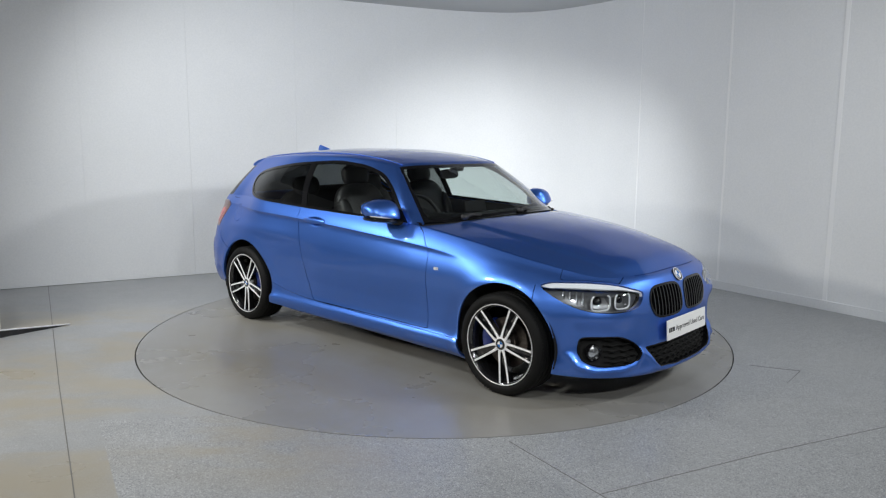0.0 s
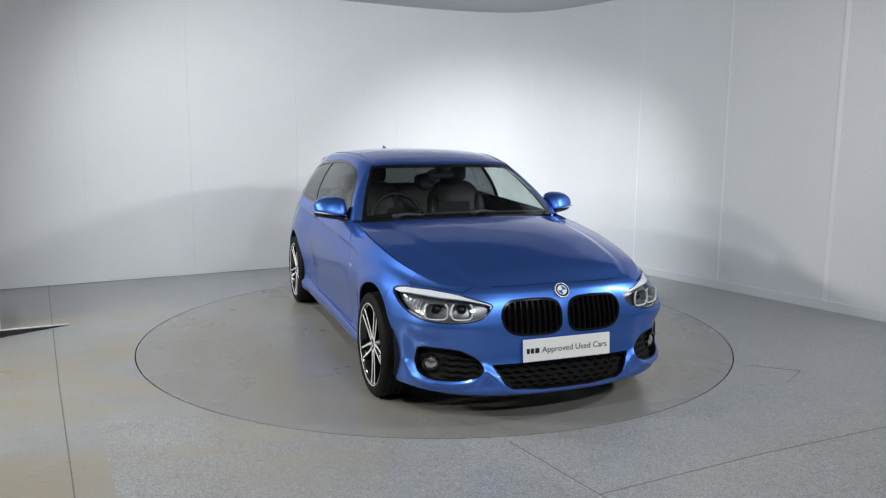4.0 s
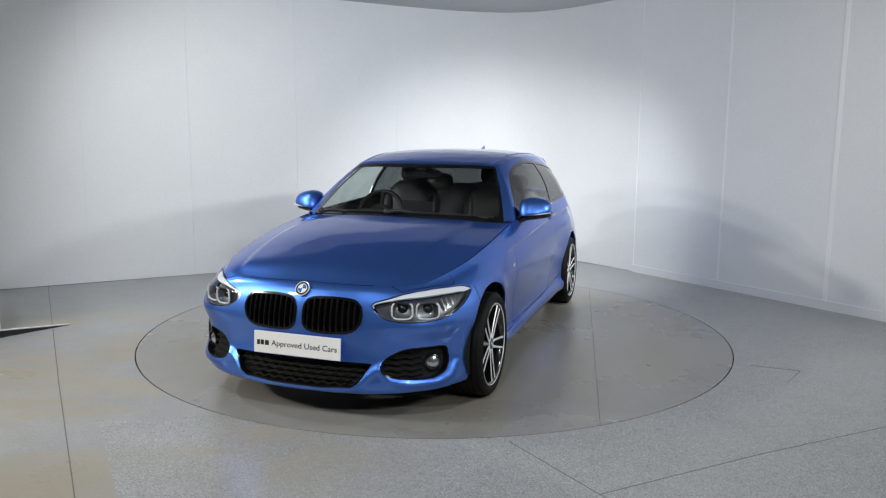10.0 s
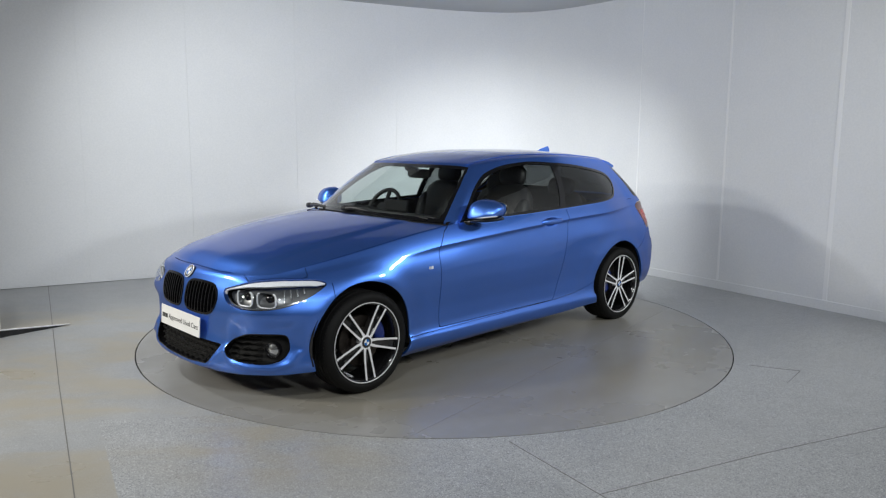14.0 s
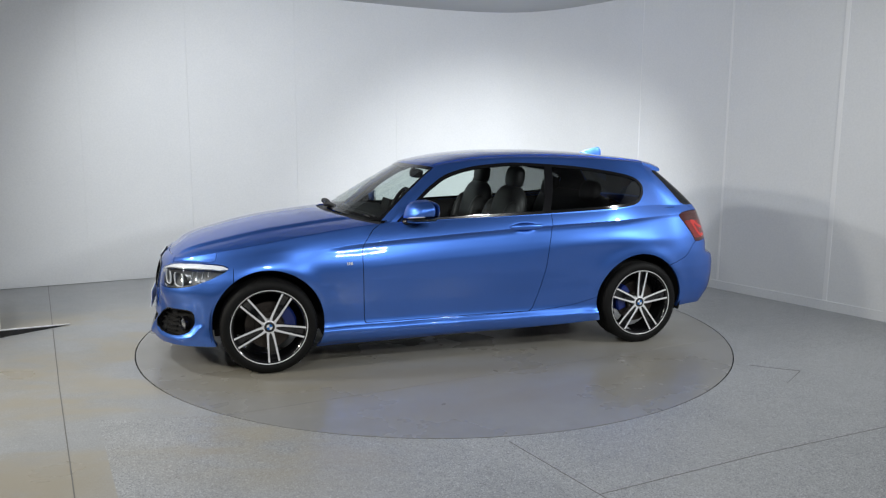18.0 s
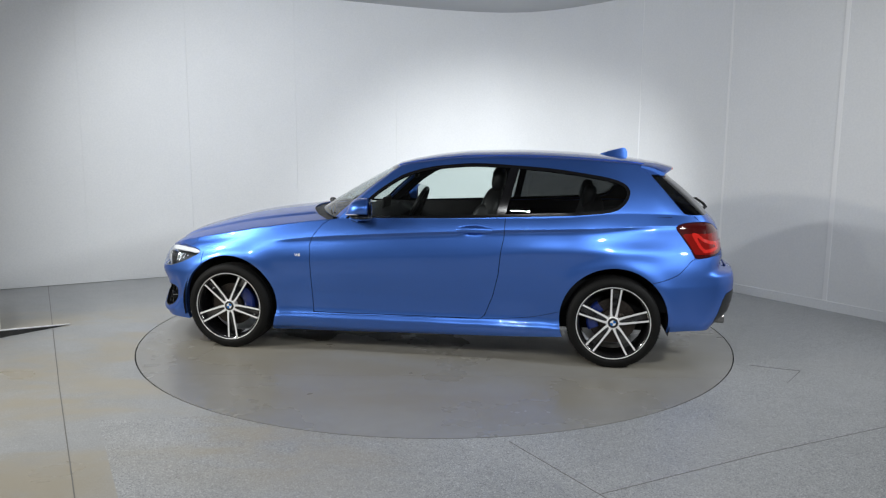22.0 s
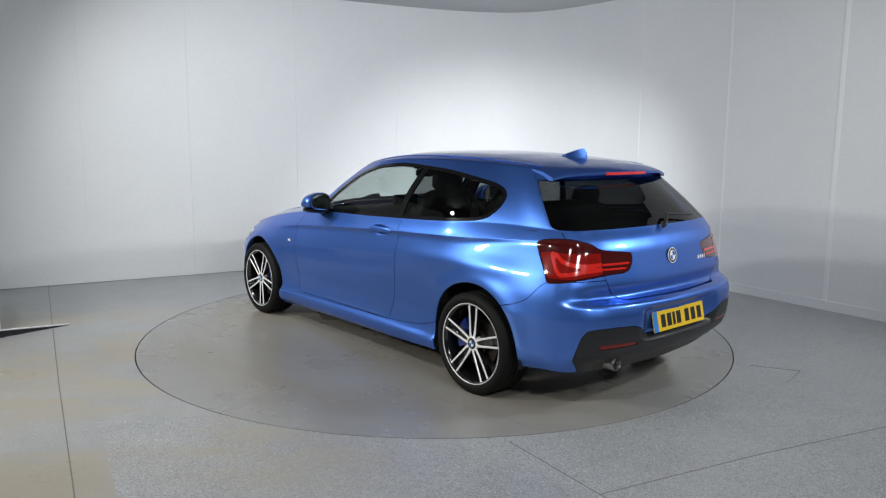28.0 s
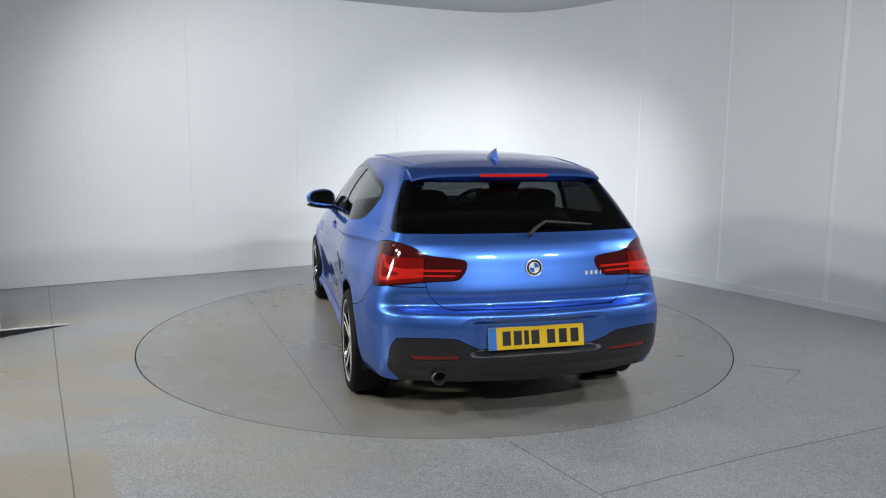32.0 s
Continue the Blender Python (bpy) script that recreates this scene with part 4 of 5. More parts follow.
# windscreen
ws, house = cut(house, np.maximum.reduce([house.prm[:, 0] - (51.3 + 3.2 * house.prm[:, 1]), house.prm[:, 1] - 0.955]))
ws_in, frit = cut(ws, np.maximum.reduce([ws.prm[:, 0] - (49.5 + 3.2 * ws.prm[:, 1]), ws.prm[:, 1] - 0.90, 0.05 - ws.prm[:, 1]]))
# rear screen and hatch frame
rear_zone = lambda s, f: np.where((s.v[:, 0] < -2.85), f, 1.0)
back, house = panel_cut(house, lambda s: rear_zone(s, 0.016 * (208.6 + (np.interp(4.605, ARC, np.arange(len(ARC))) - NB - 208.6) * ramp(s.v[:, 2], 1.012, 1.004) - s.prm[:, 0])), 0.0015)
pane_corner = 0.016 * (214.0 - back.prm[:, 0])
pane, hatch_up = cut(back, np.maximum.reduce([back.v[:, 2] - 1.268, 0.016 * (209.3 - back.prm[:, 0]), 1.008 - back.v[:, 2], 0.22 * pane_corner + 1.008 - back.v[:, 2] - 0.006]))

hatch_ob = skin_part("tailgate", both(joined(hatch, hatch_up)), PAINT, car)
skin_part("rear_screen", both(pane), REAR_PRIVACY, hatch_ob, "dark tinted rear window", 0).visible_shadow = False
skin_part("windscreen", both(ws_in), SCREEN, car, "clear windscreen", 0).visible_shadow = False
skin_part("windscreen_border", both(frit), GLOSS_BLACK, car, "black border band of the windscreen", 0)
skin_part("roof", both(roof), PAINT, car, "", 0)
skin_part("headlining", both(offset(roof, -0.028)), LINING, car, "grey fabric headlining", 0)
for side in (1, -1):
    m = (lambda s: s) if side > 0 else mirrored
    skin_part("body_pillar", m(house), PAINT, car, "", 0.012)
    skin_part("pillar_lining", m(offset(house, -0.03)), CABIN, car, "", 0)
    skin_part("window_surround", m(joined(frame_a, pil_a, pil_b, sail)), GLOSS_BLACK, car, "gloss black window surround", 0.01)
    skin_part("door_window", m(offset(door_glass, -0.004)), PANE, DOORS[side], "clear door window", 0).visible_shadow = False
    skin_part("rear_side_window", m(offset(rear_glass, -0.004)), PRIVACY, car, "dark tinted rear side window", 0).visible_shadow = False
    # headlamp
    lamp = skin_part("headlamp", m(offset(lens, -0.055)), LAMP_DARK, car, "headlamp with twin rings", 0)
    skin_part("lens", m(lens), LENS, lamp, "clear lens", 0.004).visible_shadow = False
    brow, _ = cut(lens, np.maximum.reduce([-(outline_distance(lens.prm[:, :2], HEAD) + 0.007 + 0.019 * ramp(lens.prm[:, 0], 0.42, 0.75)), 0.620 + 0.09 * (lens.prm[:, 0] - 0.44) - lens.prm[:, 1]]))
    skin_part("brow_strip", m(offset(brow, -0.010)), BROW, lamp, "pale grey light strip", 0.012)
    low_edge, _ = cut(lens, np.maximum.reduce([-(outline_distance(lens.prm[:, :2], HEAD) + 0.010), lens.prm[:, 1] - 0.60]))
    skin_part("bezel", m(offset(low_edge, -0.02)), LAMP_SILVER, lamp, "", 0.01)
    for a, z, r in ((0.745, 0.616, 0.060), (0.587, 0.618, 0.054)):
        p, n = skin_at(a, z, 0.030)
        d = Vector((0.86, 0.42, 0.0)).normalized() if a > 0.65 else Vector((0.94, 0.28, 0)).normalized()
        if side < 0:
            p, d = p * [1, -1, 1], Vector((d.x, -d.y, d.z))
        turn = Matrix.Translation(p) @ d.to_track_quat("Y", "Z").to_matrix().to_4x4()

        def soft_square(t, rx, rz):
            c, s = math.cos(t), math.sin(t)
            return turn @ Vector((rx * math.copysign(abs(c) ** 0.55, c), 0, rz * math.copysign(abs(s) ** 0.55, s)))
        bm = bmesh.new()
        tube(bm, [soft_square(t, r, 0.044) for t in np.linspace(math.pi * 0.70, math.pi * 2.30, 40)], 0.0050, 8)
        part("light_ring", bm, LAMP_WHITE, lamp, "white ring light", True)
        bm = bmesh.new()
        prev = None
        for k, (g, dy) in enumerate(((0.93, -0.004), (0.72, -0.03), (0.55, -0.038))):
            rr = [bm.verts.new(soft_square(t, r * g, 0.044 * g) - Vector(d) * -dy) for t in np.linspace(0, 2 * math.pi, 32, endpoint=False)]
            if prev:
                for q in range(32):
                    bm.faces.new((prev[q], prev[(q + 1) % 32], rr[(q + 1) % 32], rr[q]))
            prev = rr
        part("reflector_bowl", bm, LAMP_DARK, lamp, "", True)
        bm = bmesh.new()
        lathe(bm, [(0.001, -0.016), (0.012, -0.018), (0.022, -0.024), (0.030, -0.036)], 32, turn)
        part("projector", bm, GLOSS_BLACK, lamp, "dark glass projector", True)
    for a in (0.86, 0.90, 0.94, 0.98):
        bm = bmesh.new()
        rib = [skin_at(a, z, 0.026)[0] * [1, side, 1] for z in np.linspace(0.600 + 0.35 * (a - 0.86), 0.668, 6)]
        tube(bm, rib, 0.0055, 8)
        part("reflector_rib", bm, LAMP_SILVER, lamp, "bright reflector rib", True)
    # tail lamp in two halves
    tl = skin_part("tail_lamp", m(tail_out), DARK_RED, car, "smoked red tail lamp", 0.012)
    skin_part("inner_lamp", m(tail_in), DARK_RED, tl, "", 0.012)
    for sk, nm in ((tail_out, "light_guide"), (tail_in, "inner_light_guide")):
        a, z = sk.prm[:, 0], sk.prm[:, 1]
        d = outline_distance(sk.prm[:, :2], TAIL)
        if nm == "light_guide":
            f = np.full(len(a), 1.0)
            loop = ((4.965, 0.808), (4.80, 0.800), (4.70, 0.785), (4.645, 0.781), (4.617, 0.81), (4.590, 0.86), (4.575, 0.888), (4.605, 0.884), (4.65, 0.850), (4.72, 0.834), (4.82, 0.828), (4.965, 0.833))
            for (ax, az), (bx, bz) in zip(loop, loop[1:]):
                t = np.clip(((a - ax) * (bx - ax) + (z - az) * (bz - az)) / ((bx - ax) ** 2 + (bz - az) ** 2), 0, 1)
                f = np.minimum(f, np.hypot(a - ax - t * (bx - ax), z - az - t * (bz - az)) - 0.0105)
            f = np.maximum(f, d + 0.012)
            area, _ = cut(sk, np.maximum(np.maximum(d + 0.010, z - 0.893), 0.762 - z))
            skin_part("lamp_area", m(offset(area, 0.0012)), RED_LENS, tl, "", 0)
        else:
            f = np.maximum(np.minimum(np.abs(z - 0.806) - 0.005, np.abs(z - 0.832) - 0.006), d + 0.018)
        guide, _ = cut(sk, f)
        skin_part(nm, m(offset(guide, 0.0022)), RED_BAR, tl, "bright red light guide", 0)
    # fog lamp bay
    bay = skin_part("air_intake", m(offset(fog, -0.045)), UNDER, car, "black intake beside the fog lamp", 0)
    rimsk, _ = cut(fog, -(outline_distance(fog.prm[:, :2], FOG) + 0.006))
    skin_part("intake_rim", m(offset(rimsk, -0.001)), GLOSS_BLACK, bay, "", 0.046)
    for k in range(5):
        zz = 0.275 + 0.028 * k
        bm = bmesh.new()
        pts = []
        for a in np.linspace(0.50, 0.71, 15):
            if outline_distance(np.array([[a, zz]]), FOG)[0] < -0.008:
                q, n = skin_at(a, zz + 0.004 * math.sin(a * 75), 0.026)
                pts.append(tuple(q * [1, side, 1]))
        if len(pts) > 2:
            tube(bm, pts, 0.006, 6)
            part("slat", bm, GRILLE_BLACK, bay, "", True)
        else:
            bm.free()
    q, n = skin_at(0.775, 0.325, 0.012)
    turn = Matrix.Translation(q * [1, side, 1]) @ Vector((0.88, 0.45 * side, 0)).to_track_quat("Y", "Z").to_matrix().to_4x4()
    bm = bmesh.new()
    lathe(bm, [(0.046, -0.03), (0.046, 0.0), (0.040, 0.003), (0.036, -0.006)], 36, turn)
    fl = part("fog_lamp", bm, GLOSS_BLACK, bay, "round clear fog lamp", True)
    bm = bmesh.new()
    lathe(bm, [(0.001, 0.004), (0.018, 0.002), (0.036, -0.008)], 32, turn)
    part("fog_lens", bm, LAMP_SILVER, bay, "", True)
    # kidney: rim, backing, upright slats
    kid = skin_part("kidney_grille", m(offset(kidney, -0.05)), UNDER, car, "gloss black kidney grille", 0)
    ring_k, _ = cut(kidney, -(outline_distance(kidney.prm[:, :2], KIDNEY) + 0.013))
    skin_part("grille_rim", m(offset(ring_k, 0.005)), GLOSS_BLACK, kid, "", 0.05)
    for k in range(9):
        a = 0.052 + 0.0345 * k
        zs = [z for z in np.linspace(0.47, 0.68, 60) if outline_distance(np.array([[a, z]]), KIDNEY)[0] < -0.006]
        pts = []
        for z in np.linspace(zs[0], zs[-1], 9):
            q, n = skin_at(a, z, 0.003)
            pts.append(q * [1, side, 1])
        bm = bmesh.new()
        prev = None
        for q in pts:
            ring4 = [bm.verts.new(q + np.array(o)) for o in ((0.008, 0.0045, 0), (0.008, -0.0045, 0), (-0.035, -0.0035, 0), (-0.035, 0.0035, 0))]
            if prev:
                for i in range(4):
                    bm.faces.new((prev[i], prev[(i + 1) % 4], ring4[(i + 1) % 4], ring4[i]))
            prev = ring4
        part("slat", bm, GLOSS_BLACK, kid, "", True)

# lower grille with waved slats
low_gr = skin_part("lower_grille", both(offset(grille, -0.05)), UNDER, car, "black lower grille with waved slats", 0)
rim_g, _ = cut(grille, -(outline_distance(grille.prm[:, :2], GRILLE) + 0.006))
skin_part("grille_frame", both(offset(rim_g, -0.001)), GLOSS_BLACK, low_gr, "", 0.05)
for k in range(5):
    zz = 0.318 - 0.026 * k
    bm = bmesh.new()
    half = 0.40 - 0.03 * k
    pts = []
    for y in np.linspace(-half, half, 61):
        q, n = skin_at(abs(y), zz, 0.03)
        pts.append((q[0], y, zz + 0.006 * math.sin(y * 95 + (math.pi if k % 2 else 0))))
    tube(bm, pts, 0.0065, 6)
    part("slat", bm, GRILLE_BLACK, low_gr, "", True)

# ---- wheels ----
WHEEL_MESH = {}


def wheel_part(key, fill, mat, parent, label="", at=Matrix.Identity(4)):
    if key not in WHEEL_MESH:
        bm = bmesh.new()
        fill(bm)
        bmesh.ops.recalc_face_normals(bm, faces=bm.faces)
        me = bpy.data.meshes.new(key)
        bm.to_mesh(me)
        bm.free()
        me.materials.append(mat)
        me.shade_smooth()
        me.set_sharp_from_angle(angle=radians(35))
        WHEEL_MESH[key] = me
    ob = new(key, WHEEL_MESH[key])
    ob.parent = parent
    ob.matrix_basis = at
    return tagged(ob, label)


def barrel(bm):
    lathe(bm, [(0.236, 0.005), (0.228, 0.0), (0.219, -0.02), (0.214, -0.06), (0.214, -0.17), (0.232, -0.19)], 72)


def lip(bm):
    lathe(bm, [(0.2425, -0.008), (0.2425, 0.004), (0.2405, 0.008), (0.2375, 0.007), (0.2355, 0.002), (0.2355, -0.008)], 96, closed=True)


def tyre(bm):
    side = [(0.240, 0.002), (0.246, 0.008), (0.258, 0.0135), (0.272, 0.0135), (0.286, 0.008), (0.296, -0.001), (0.3015, -0.010), (0.304, -0.020)]
    tread = []
    for y in (-0.050, -0.088, -0.126, -0.164):
        tread += [(0.3045, y + 0.004), (0.2985, y + 0.002), (0.2985, y - 0.003), (0.3045, y - 0.005)]
    back = [(0.304, -0.19), (0.300, -0.203), (0.29, -0.214), (0.26, -0.22), (0.235, -0.212)]
    lathe(bm, side + tread + back, 96)


def tread_blocks(bm):
    for i in range(90):
        m = Matrix.Rotation(2 * math.pi * i / 90, 4, "Y")
        vs = box(bm, (0, 0, 0), (0.004, 0.030, 0.006), 0)
        bmesh.ops.transform(bm, matrix=m @ pose(0.2995, -0.022, 0, 0, 0, -20), verts=vs)


SPOKE_LINE = [(0.036, 0.0125, 0.0085), (0.055, 0.0172, 0.0066), (0.080, 0.0205, 0.0056), (0.115, 0.0232, 0.0050), (0.150, 0.0262, 0.0047), (0.185, 0.0288, 0.0046), (0.2165, 0.0308, 0.0048), (0.2365, 0.0320, 0.0058)]


def bars(bm, rows):
    prev = None
    for q in rows:
        q = [bm.verts.new(c) for c in q]
        if prev:
            for i in range(len(q)):
                bm.faces.new((prev[i], prev[(i + 1) % len(q)], q[(i + 1) % len(q)], q[i]))
        else:
            bm.faces.new(q)
        prev = q
    bm.faces.new(prev[::-1])


def dish(r):
    return -0.010 + 0.012 * (r / 0.235) ** 2


def spoke(bm):
    # one machined bar of a pair: it leaves the hub, steps outward half way and runs to the rim
    bars(bm, [((r, dish(r), o - w), (r, dish(r), o + w), (r, dish(r) - 0.003, o + w + 0.0015), (r, dish(r) - 0.003, o - w - 0.0015)) for r, o, w in SPOKE_LINE])


def spoke_side(bm):
    bars(bm, [((min(r, 0.2335), dish(r) - 0.0035, o - w - 0.0022), (min(r, 0.2335), dish(r) - 0.0035, o + w + 0.0022), (min(r, 0.2335), dish(r) - 0.045, o + w * 0.6), (min(r, 0.2335), dish(r) - 0.045, o - w * 0.6)) for r, o, w in SPOKE_LINE])


def spoke_web(bm):
    # lacquered floor of the pocket between the two bars
    bars(bm, [((r, dish(r) - d, -o), (r, dish(r) - d, o), (r, dish(r) - 0.05, o), (r, dish(r) - 0.05, -o)) for r, o, d in ((0.04, 0.010, 0.012), (0.09, 0.018, 0.012), (0.125, 0.022, 0.016), (0.14, 0.027, 0.024), (0.20, 0.031, 0.030), (0.226, 0.0325, 0.020))])


def hub(bm):
    lathe(bm, [(0.0335, -0.0095), (0.039, -0.0105), (0.043, -0.014), (0.046, -0.03), (0.048, -0.06)], 48)


def cap(bm):
    lathe(bm, [(0.0005, -0.0075), (0.026, -0.008), (0.0315, -0.0085), (0.0335, -0.011), (0.0335, -0.02)], 40)


def cap_field(bm):
    # two opposite quarters of a disc
    for a0 in (0, math.pi):
        c = bm.verts.new((0, -0.0062, 0))
        arc_pts = [bm.verts.new((0.019 * math.cos(a0 + t), -0.0064, 0.019 * math.sin(a0 + t))) for t in np.linspace(0, math.pi / 2, 9)]
        for p, q in zip(arc_pts, arc_pts[1:]):
            bm.faces.new((c, p, q))


def cap_disc(bm):
    lathe(bm, [(0.0005, -0.0070), (0.019, -0.0070)], 32)


def bolt(bm):
    lathe(bm, [(0.0005, -0.016), (0.006, -0.016), (0.0075, -0.019), (0.0075, -0.03)], 12)


def disc(bm):
    lathe(bm, [(0.085, -0.075), (0.150, -0.075), (0.152, -0.078), (0.152, -0.095), (0.05, -0.095)], 64)
    lathe(bm, [(0.085, -0.076), (0.082, -0.05), (0.05, -0.048)], 48)


def calliper(bm):
    prev = None
    for t in np.linspace(-0.62, 0.62, 13):
        ri, ro = 0.098, 0.176 - 0.012 * abs(t)
        q = [bm.verts.new((r * math.cos(t), y, r * math.sin(t))) for r, y in ((ri, -0.052), (0.12, -0.044), (ro - 0.012, -0.044), (ro, -0.056), (ro, -0.11), (ri, -0.11))]
        if prev:
            for i in range(6):
                bm.faces.new((prev[i], prev[(i + 1) % 6], q[(i + 1) % 6], q[i]))
        else:
            bm.faces.new(q)
        prev = q
    bm.faces.new(prev[::-1])


def make_wheel(x, side, spin, cal):
    """A wheel in its arch; local +Y points outward."""
    at = pose(CX + x, CY + side * 0.876, 0.3035, 0, 0, 0 if side > 0 else 180)
    w = wheel_part("wheel", barrel, RIM_BLACK, car, "black and machined silver twin-spoke alloy wheel", at)
    sp = Matrix.Rotation(radians(spin), 4, "Y")
    wheel_part("tyre", tyre, RUBBER, w, "black low-profile tyre")
    wheel_part("tread", tread_blocks, RUBBER, w)
    wheel_part("rim_lip", lip, SILVER, w, "machined rim edge")
    wheel_part("hub", hub, SILVER, w, "", sp)
    wheel_part("hub_cap", cap, INK, w, "black hub cap with a round emblem", sp)
    wheel_part("emblem_disc", cap_disc, WHITE_PLATE, w, "", sp)
    wheel_part("emblem_field", cap_field, BADGE_BLUE, w, "", sp)
    for k in range(5):
        r = sp @ Matrix.Rotation(radians(72 * k), 4, "Y")
        for flip in (1, -1):
            m = r @ Matrix.Diagonal((1, 1, flip, 1))
            wheel_part("spoke", spoke, SILVER, w, "machined spoke", m)
            wheel_part("spoke_flank", spoke_side, RIM_BLACK, w, "", m)
        wheel_part("spoke_web", spoke_web, RIM_BLACK, w, "gloss black pocket between spokes", r)
        wheel_part("wheel_bolt", bolt, STEEL, w, "", r @ pose(0.047, 0, 0, 0, 0, 0) @ Matrix.Rotation(radians(36), 4, "Y"))
    wheel_part("brake_disc", disc, STEEL, w, "steel brake disc")
    wheel_part("brake_caliper", calliper, CALIPER, w, "blue brake caliper", Matrix.Rotation(radians(cal), 4, "Y"))


# spin is measured in the wheel's own turned frame; Rotation about Y takes X towards -Z
make_wheel(0.0, 1, 96, 195)
make_wheel(-2.69, 1, -94, -15)
make_wheel(0.0, -1, 100, -15)
make_wheel(-2.69, -1, 20, 195)

# arch liners and floor pan
for wx in (0.0, -2.69):
    for side in (1, -1):
        bm = bmesh.new()
        ring_p = []
        for a in np.linspace(-0.26, math.pi + 0.26, 30):
            ring_p.append([bm.verts.new((wx + 0.366 * math.cos(a), side * y, 0.317 + 0.366 * math.sin(a))) for y in (0.845, 0.52)])
        for p, q in zip(ring_p, ring_p[1:]):
            bm.faces.new((p[0], q[0], q[1], p[1]))
        bm.faces.new([p[1] for p in ring_p])
        part("arch_liner", bm, UNDER, car, "", True)
bm = bmesh.new()
for x0, x1, y in ((0.34, -0.36, 0.50), (-0.36, -2.33, 0.76), (-2.33, -3.04, 0.50)):
    box(bm, ((x0 + x1) / 2, 0, 0.235), (x0 - x1, 2 * y, 0.13), 0.01)
box(bm, (0.50, 0, 0.235), (0.30, 1.05, 0.10), 0.03)
box(bm, (-3.20, 0, 0.31), (0.34, 1.10, 0.08), 0.03)
part("underbody", bm, UNDER, car, "black underbody")

# badges
def roundel(name, p, n, r, parent):
    m = Matrix.Translation(p) @ Vector(n).to_track_quat("Y", "Z").to_matrix().to_4x4()
    bm = bmesh.new()
    lathe(bm, [(r * 0.62, 0.004), (r * 0.9, 0.006), (r, 0.003), (r, -0.008)], 48, m)
    b = part(name, bm, INK, parent, "round emblem with blue and white quarters", True)
    bm = bmesh.new()
    tube(bm, [m @ Vector((r * 0.97 * math.cos(t), 0.004, r * 0.97 * math.sin(t))) for t in np.linspace(0, 2 * math.pi, 40, endpoint=False)], r * 0.06, 8, True)
    tube(bm, [m @ Vector((r * 0.62 * math.cos(t), 0.0055, r * 0.62 * math.sin(t))) for t in np.linspace(0, 2 * math.pi, 40, endpoint=False)], r * 0.04, 8, True)
    part("emblem_ring", bm, SILVER, b, "", True)
    bm = bmesh.new()
    for i in range(3):
        t = math.pi / 2 + (i - 1) * 0.62
        box(bm, (0, 0, 0), (r * 0.2, 0.002, r * 0.16), 0)
        bmesh.ops.transform(bm, matrix=m @ Matrix.Translation((r * 0.79 * math.cos(t), 0.0065, r * 0.79 * math.sin(t))) @ Matrix.Rotation(math.pi / 2 - t, 4, "Y"), verts=bm.verts[-8:])
    part("emblem_mark", bm, CHROME, b)
    for k, mat in ((0, WHITE_PLATE), (1, BADGE_BLUE)):
        bm = bmesh.new()
        for a0 in (math.pi / 2 * k, math.pi / 2 * k + math.pi):
            c = bm.verts.new(m @ Vector((0, 0.0055, 0)))
            ap = [bm.verts.new(m @ Vector((r * 0.61 * math.cos(a0 + t), 0.0052, r * 0.61 * math.sin(a0 + t)))) for t in np.linspace(0, math.pi / 2, 10)]
            for p0, p1 in zip(ap, ap[1:]):
                bm.faces.new((c, p0, p1))
        part("emblem_quarter", bm, mat, b)


p, n = skin_at(0.0, 0.694, -0.004)
roundel("front_emblem", p, (0.82, 0, 0.57), 0.041, car)
p, n = skin_at(END, 0.838, -0.004)
roundel("rear_emblem", p, (-1, 0, 0.12), 0.044, hatch_ob)


def lettering(name, text, size, mat, parent, m, label=""):
    data = bpy.data.curves.new(name, "FONT")
    data.body, data.size, data.extrude = text, size, 0.0006
    tmp = new(name, data)
    bpy.context.view_layer.update()
    me = bpy.data.meshes.new_from_object(tmp.evaluated_get(bpy.context.evaluated_depsgraph_get()))
    bpy.data.objects.remove(tmp)
    me.name = name
    me.materials.clear()
    me.materials.append(mat)
    ob = new(name, me)
    ob.parent = parent
    ob.matrix_basis = m
    return tagged(ob, label), me


# front plate, slightly bowed over the bumper
tilt = Matrix.Translation((CX + 0.742, CY, 0.405)) @ pose(0, 0, 0, 90 - 4, 0, 90)
bm = bmesh.new()
for x0, x1 in ((-0.26, 0.26),):
    vs = box(bm, (0, 0, 0), (0.522, 0.119, 0.006), 0.002)
fp = part("front_plate", bm, WHITE_PLATE, car, "white plate with black lettering", False, tilt)
bm = bmesh.new()
for k, w in ((-0.2325, 0.017), (-0.2085, 0.020), (-0.180, 0.024)):
    box(bm, (k, -0.002, 0.0036), (w, 0.026, 0.0012), 0)
part("wordmark_bar", bm, INK, fp, "black bar", False, Matrix.Identity(4))
txt, tme = lettering("lettering", "Approved Used Cars", 0.043, INK, fp, Matrix.Translation((-0.152, -0.015, 0.0036)), "black lettering")
wide = max(v.co.x for v in tme.vertices)
txt.matrix_basis = Matrix.Translation((-0.152, -0.015, 0.0036)) @ Matrix.Diagonal((0.392 / wide, 1, 1, 1))

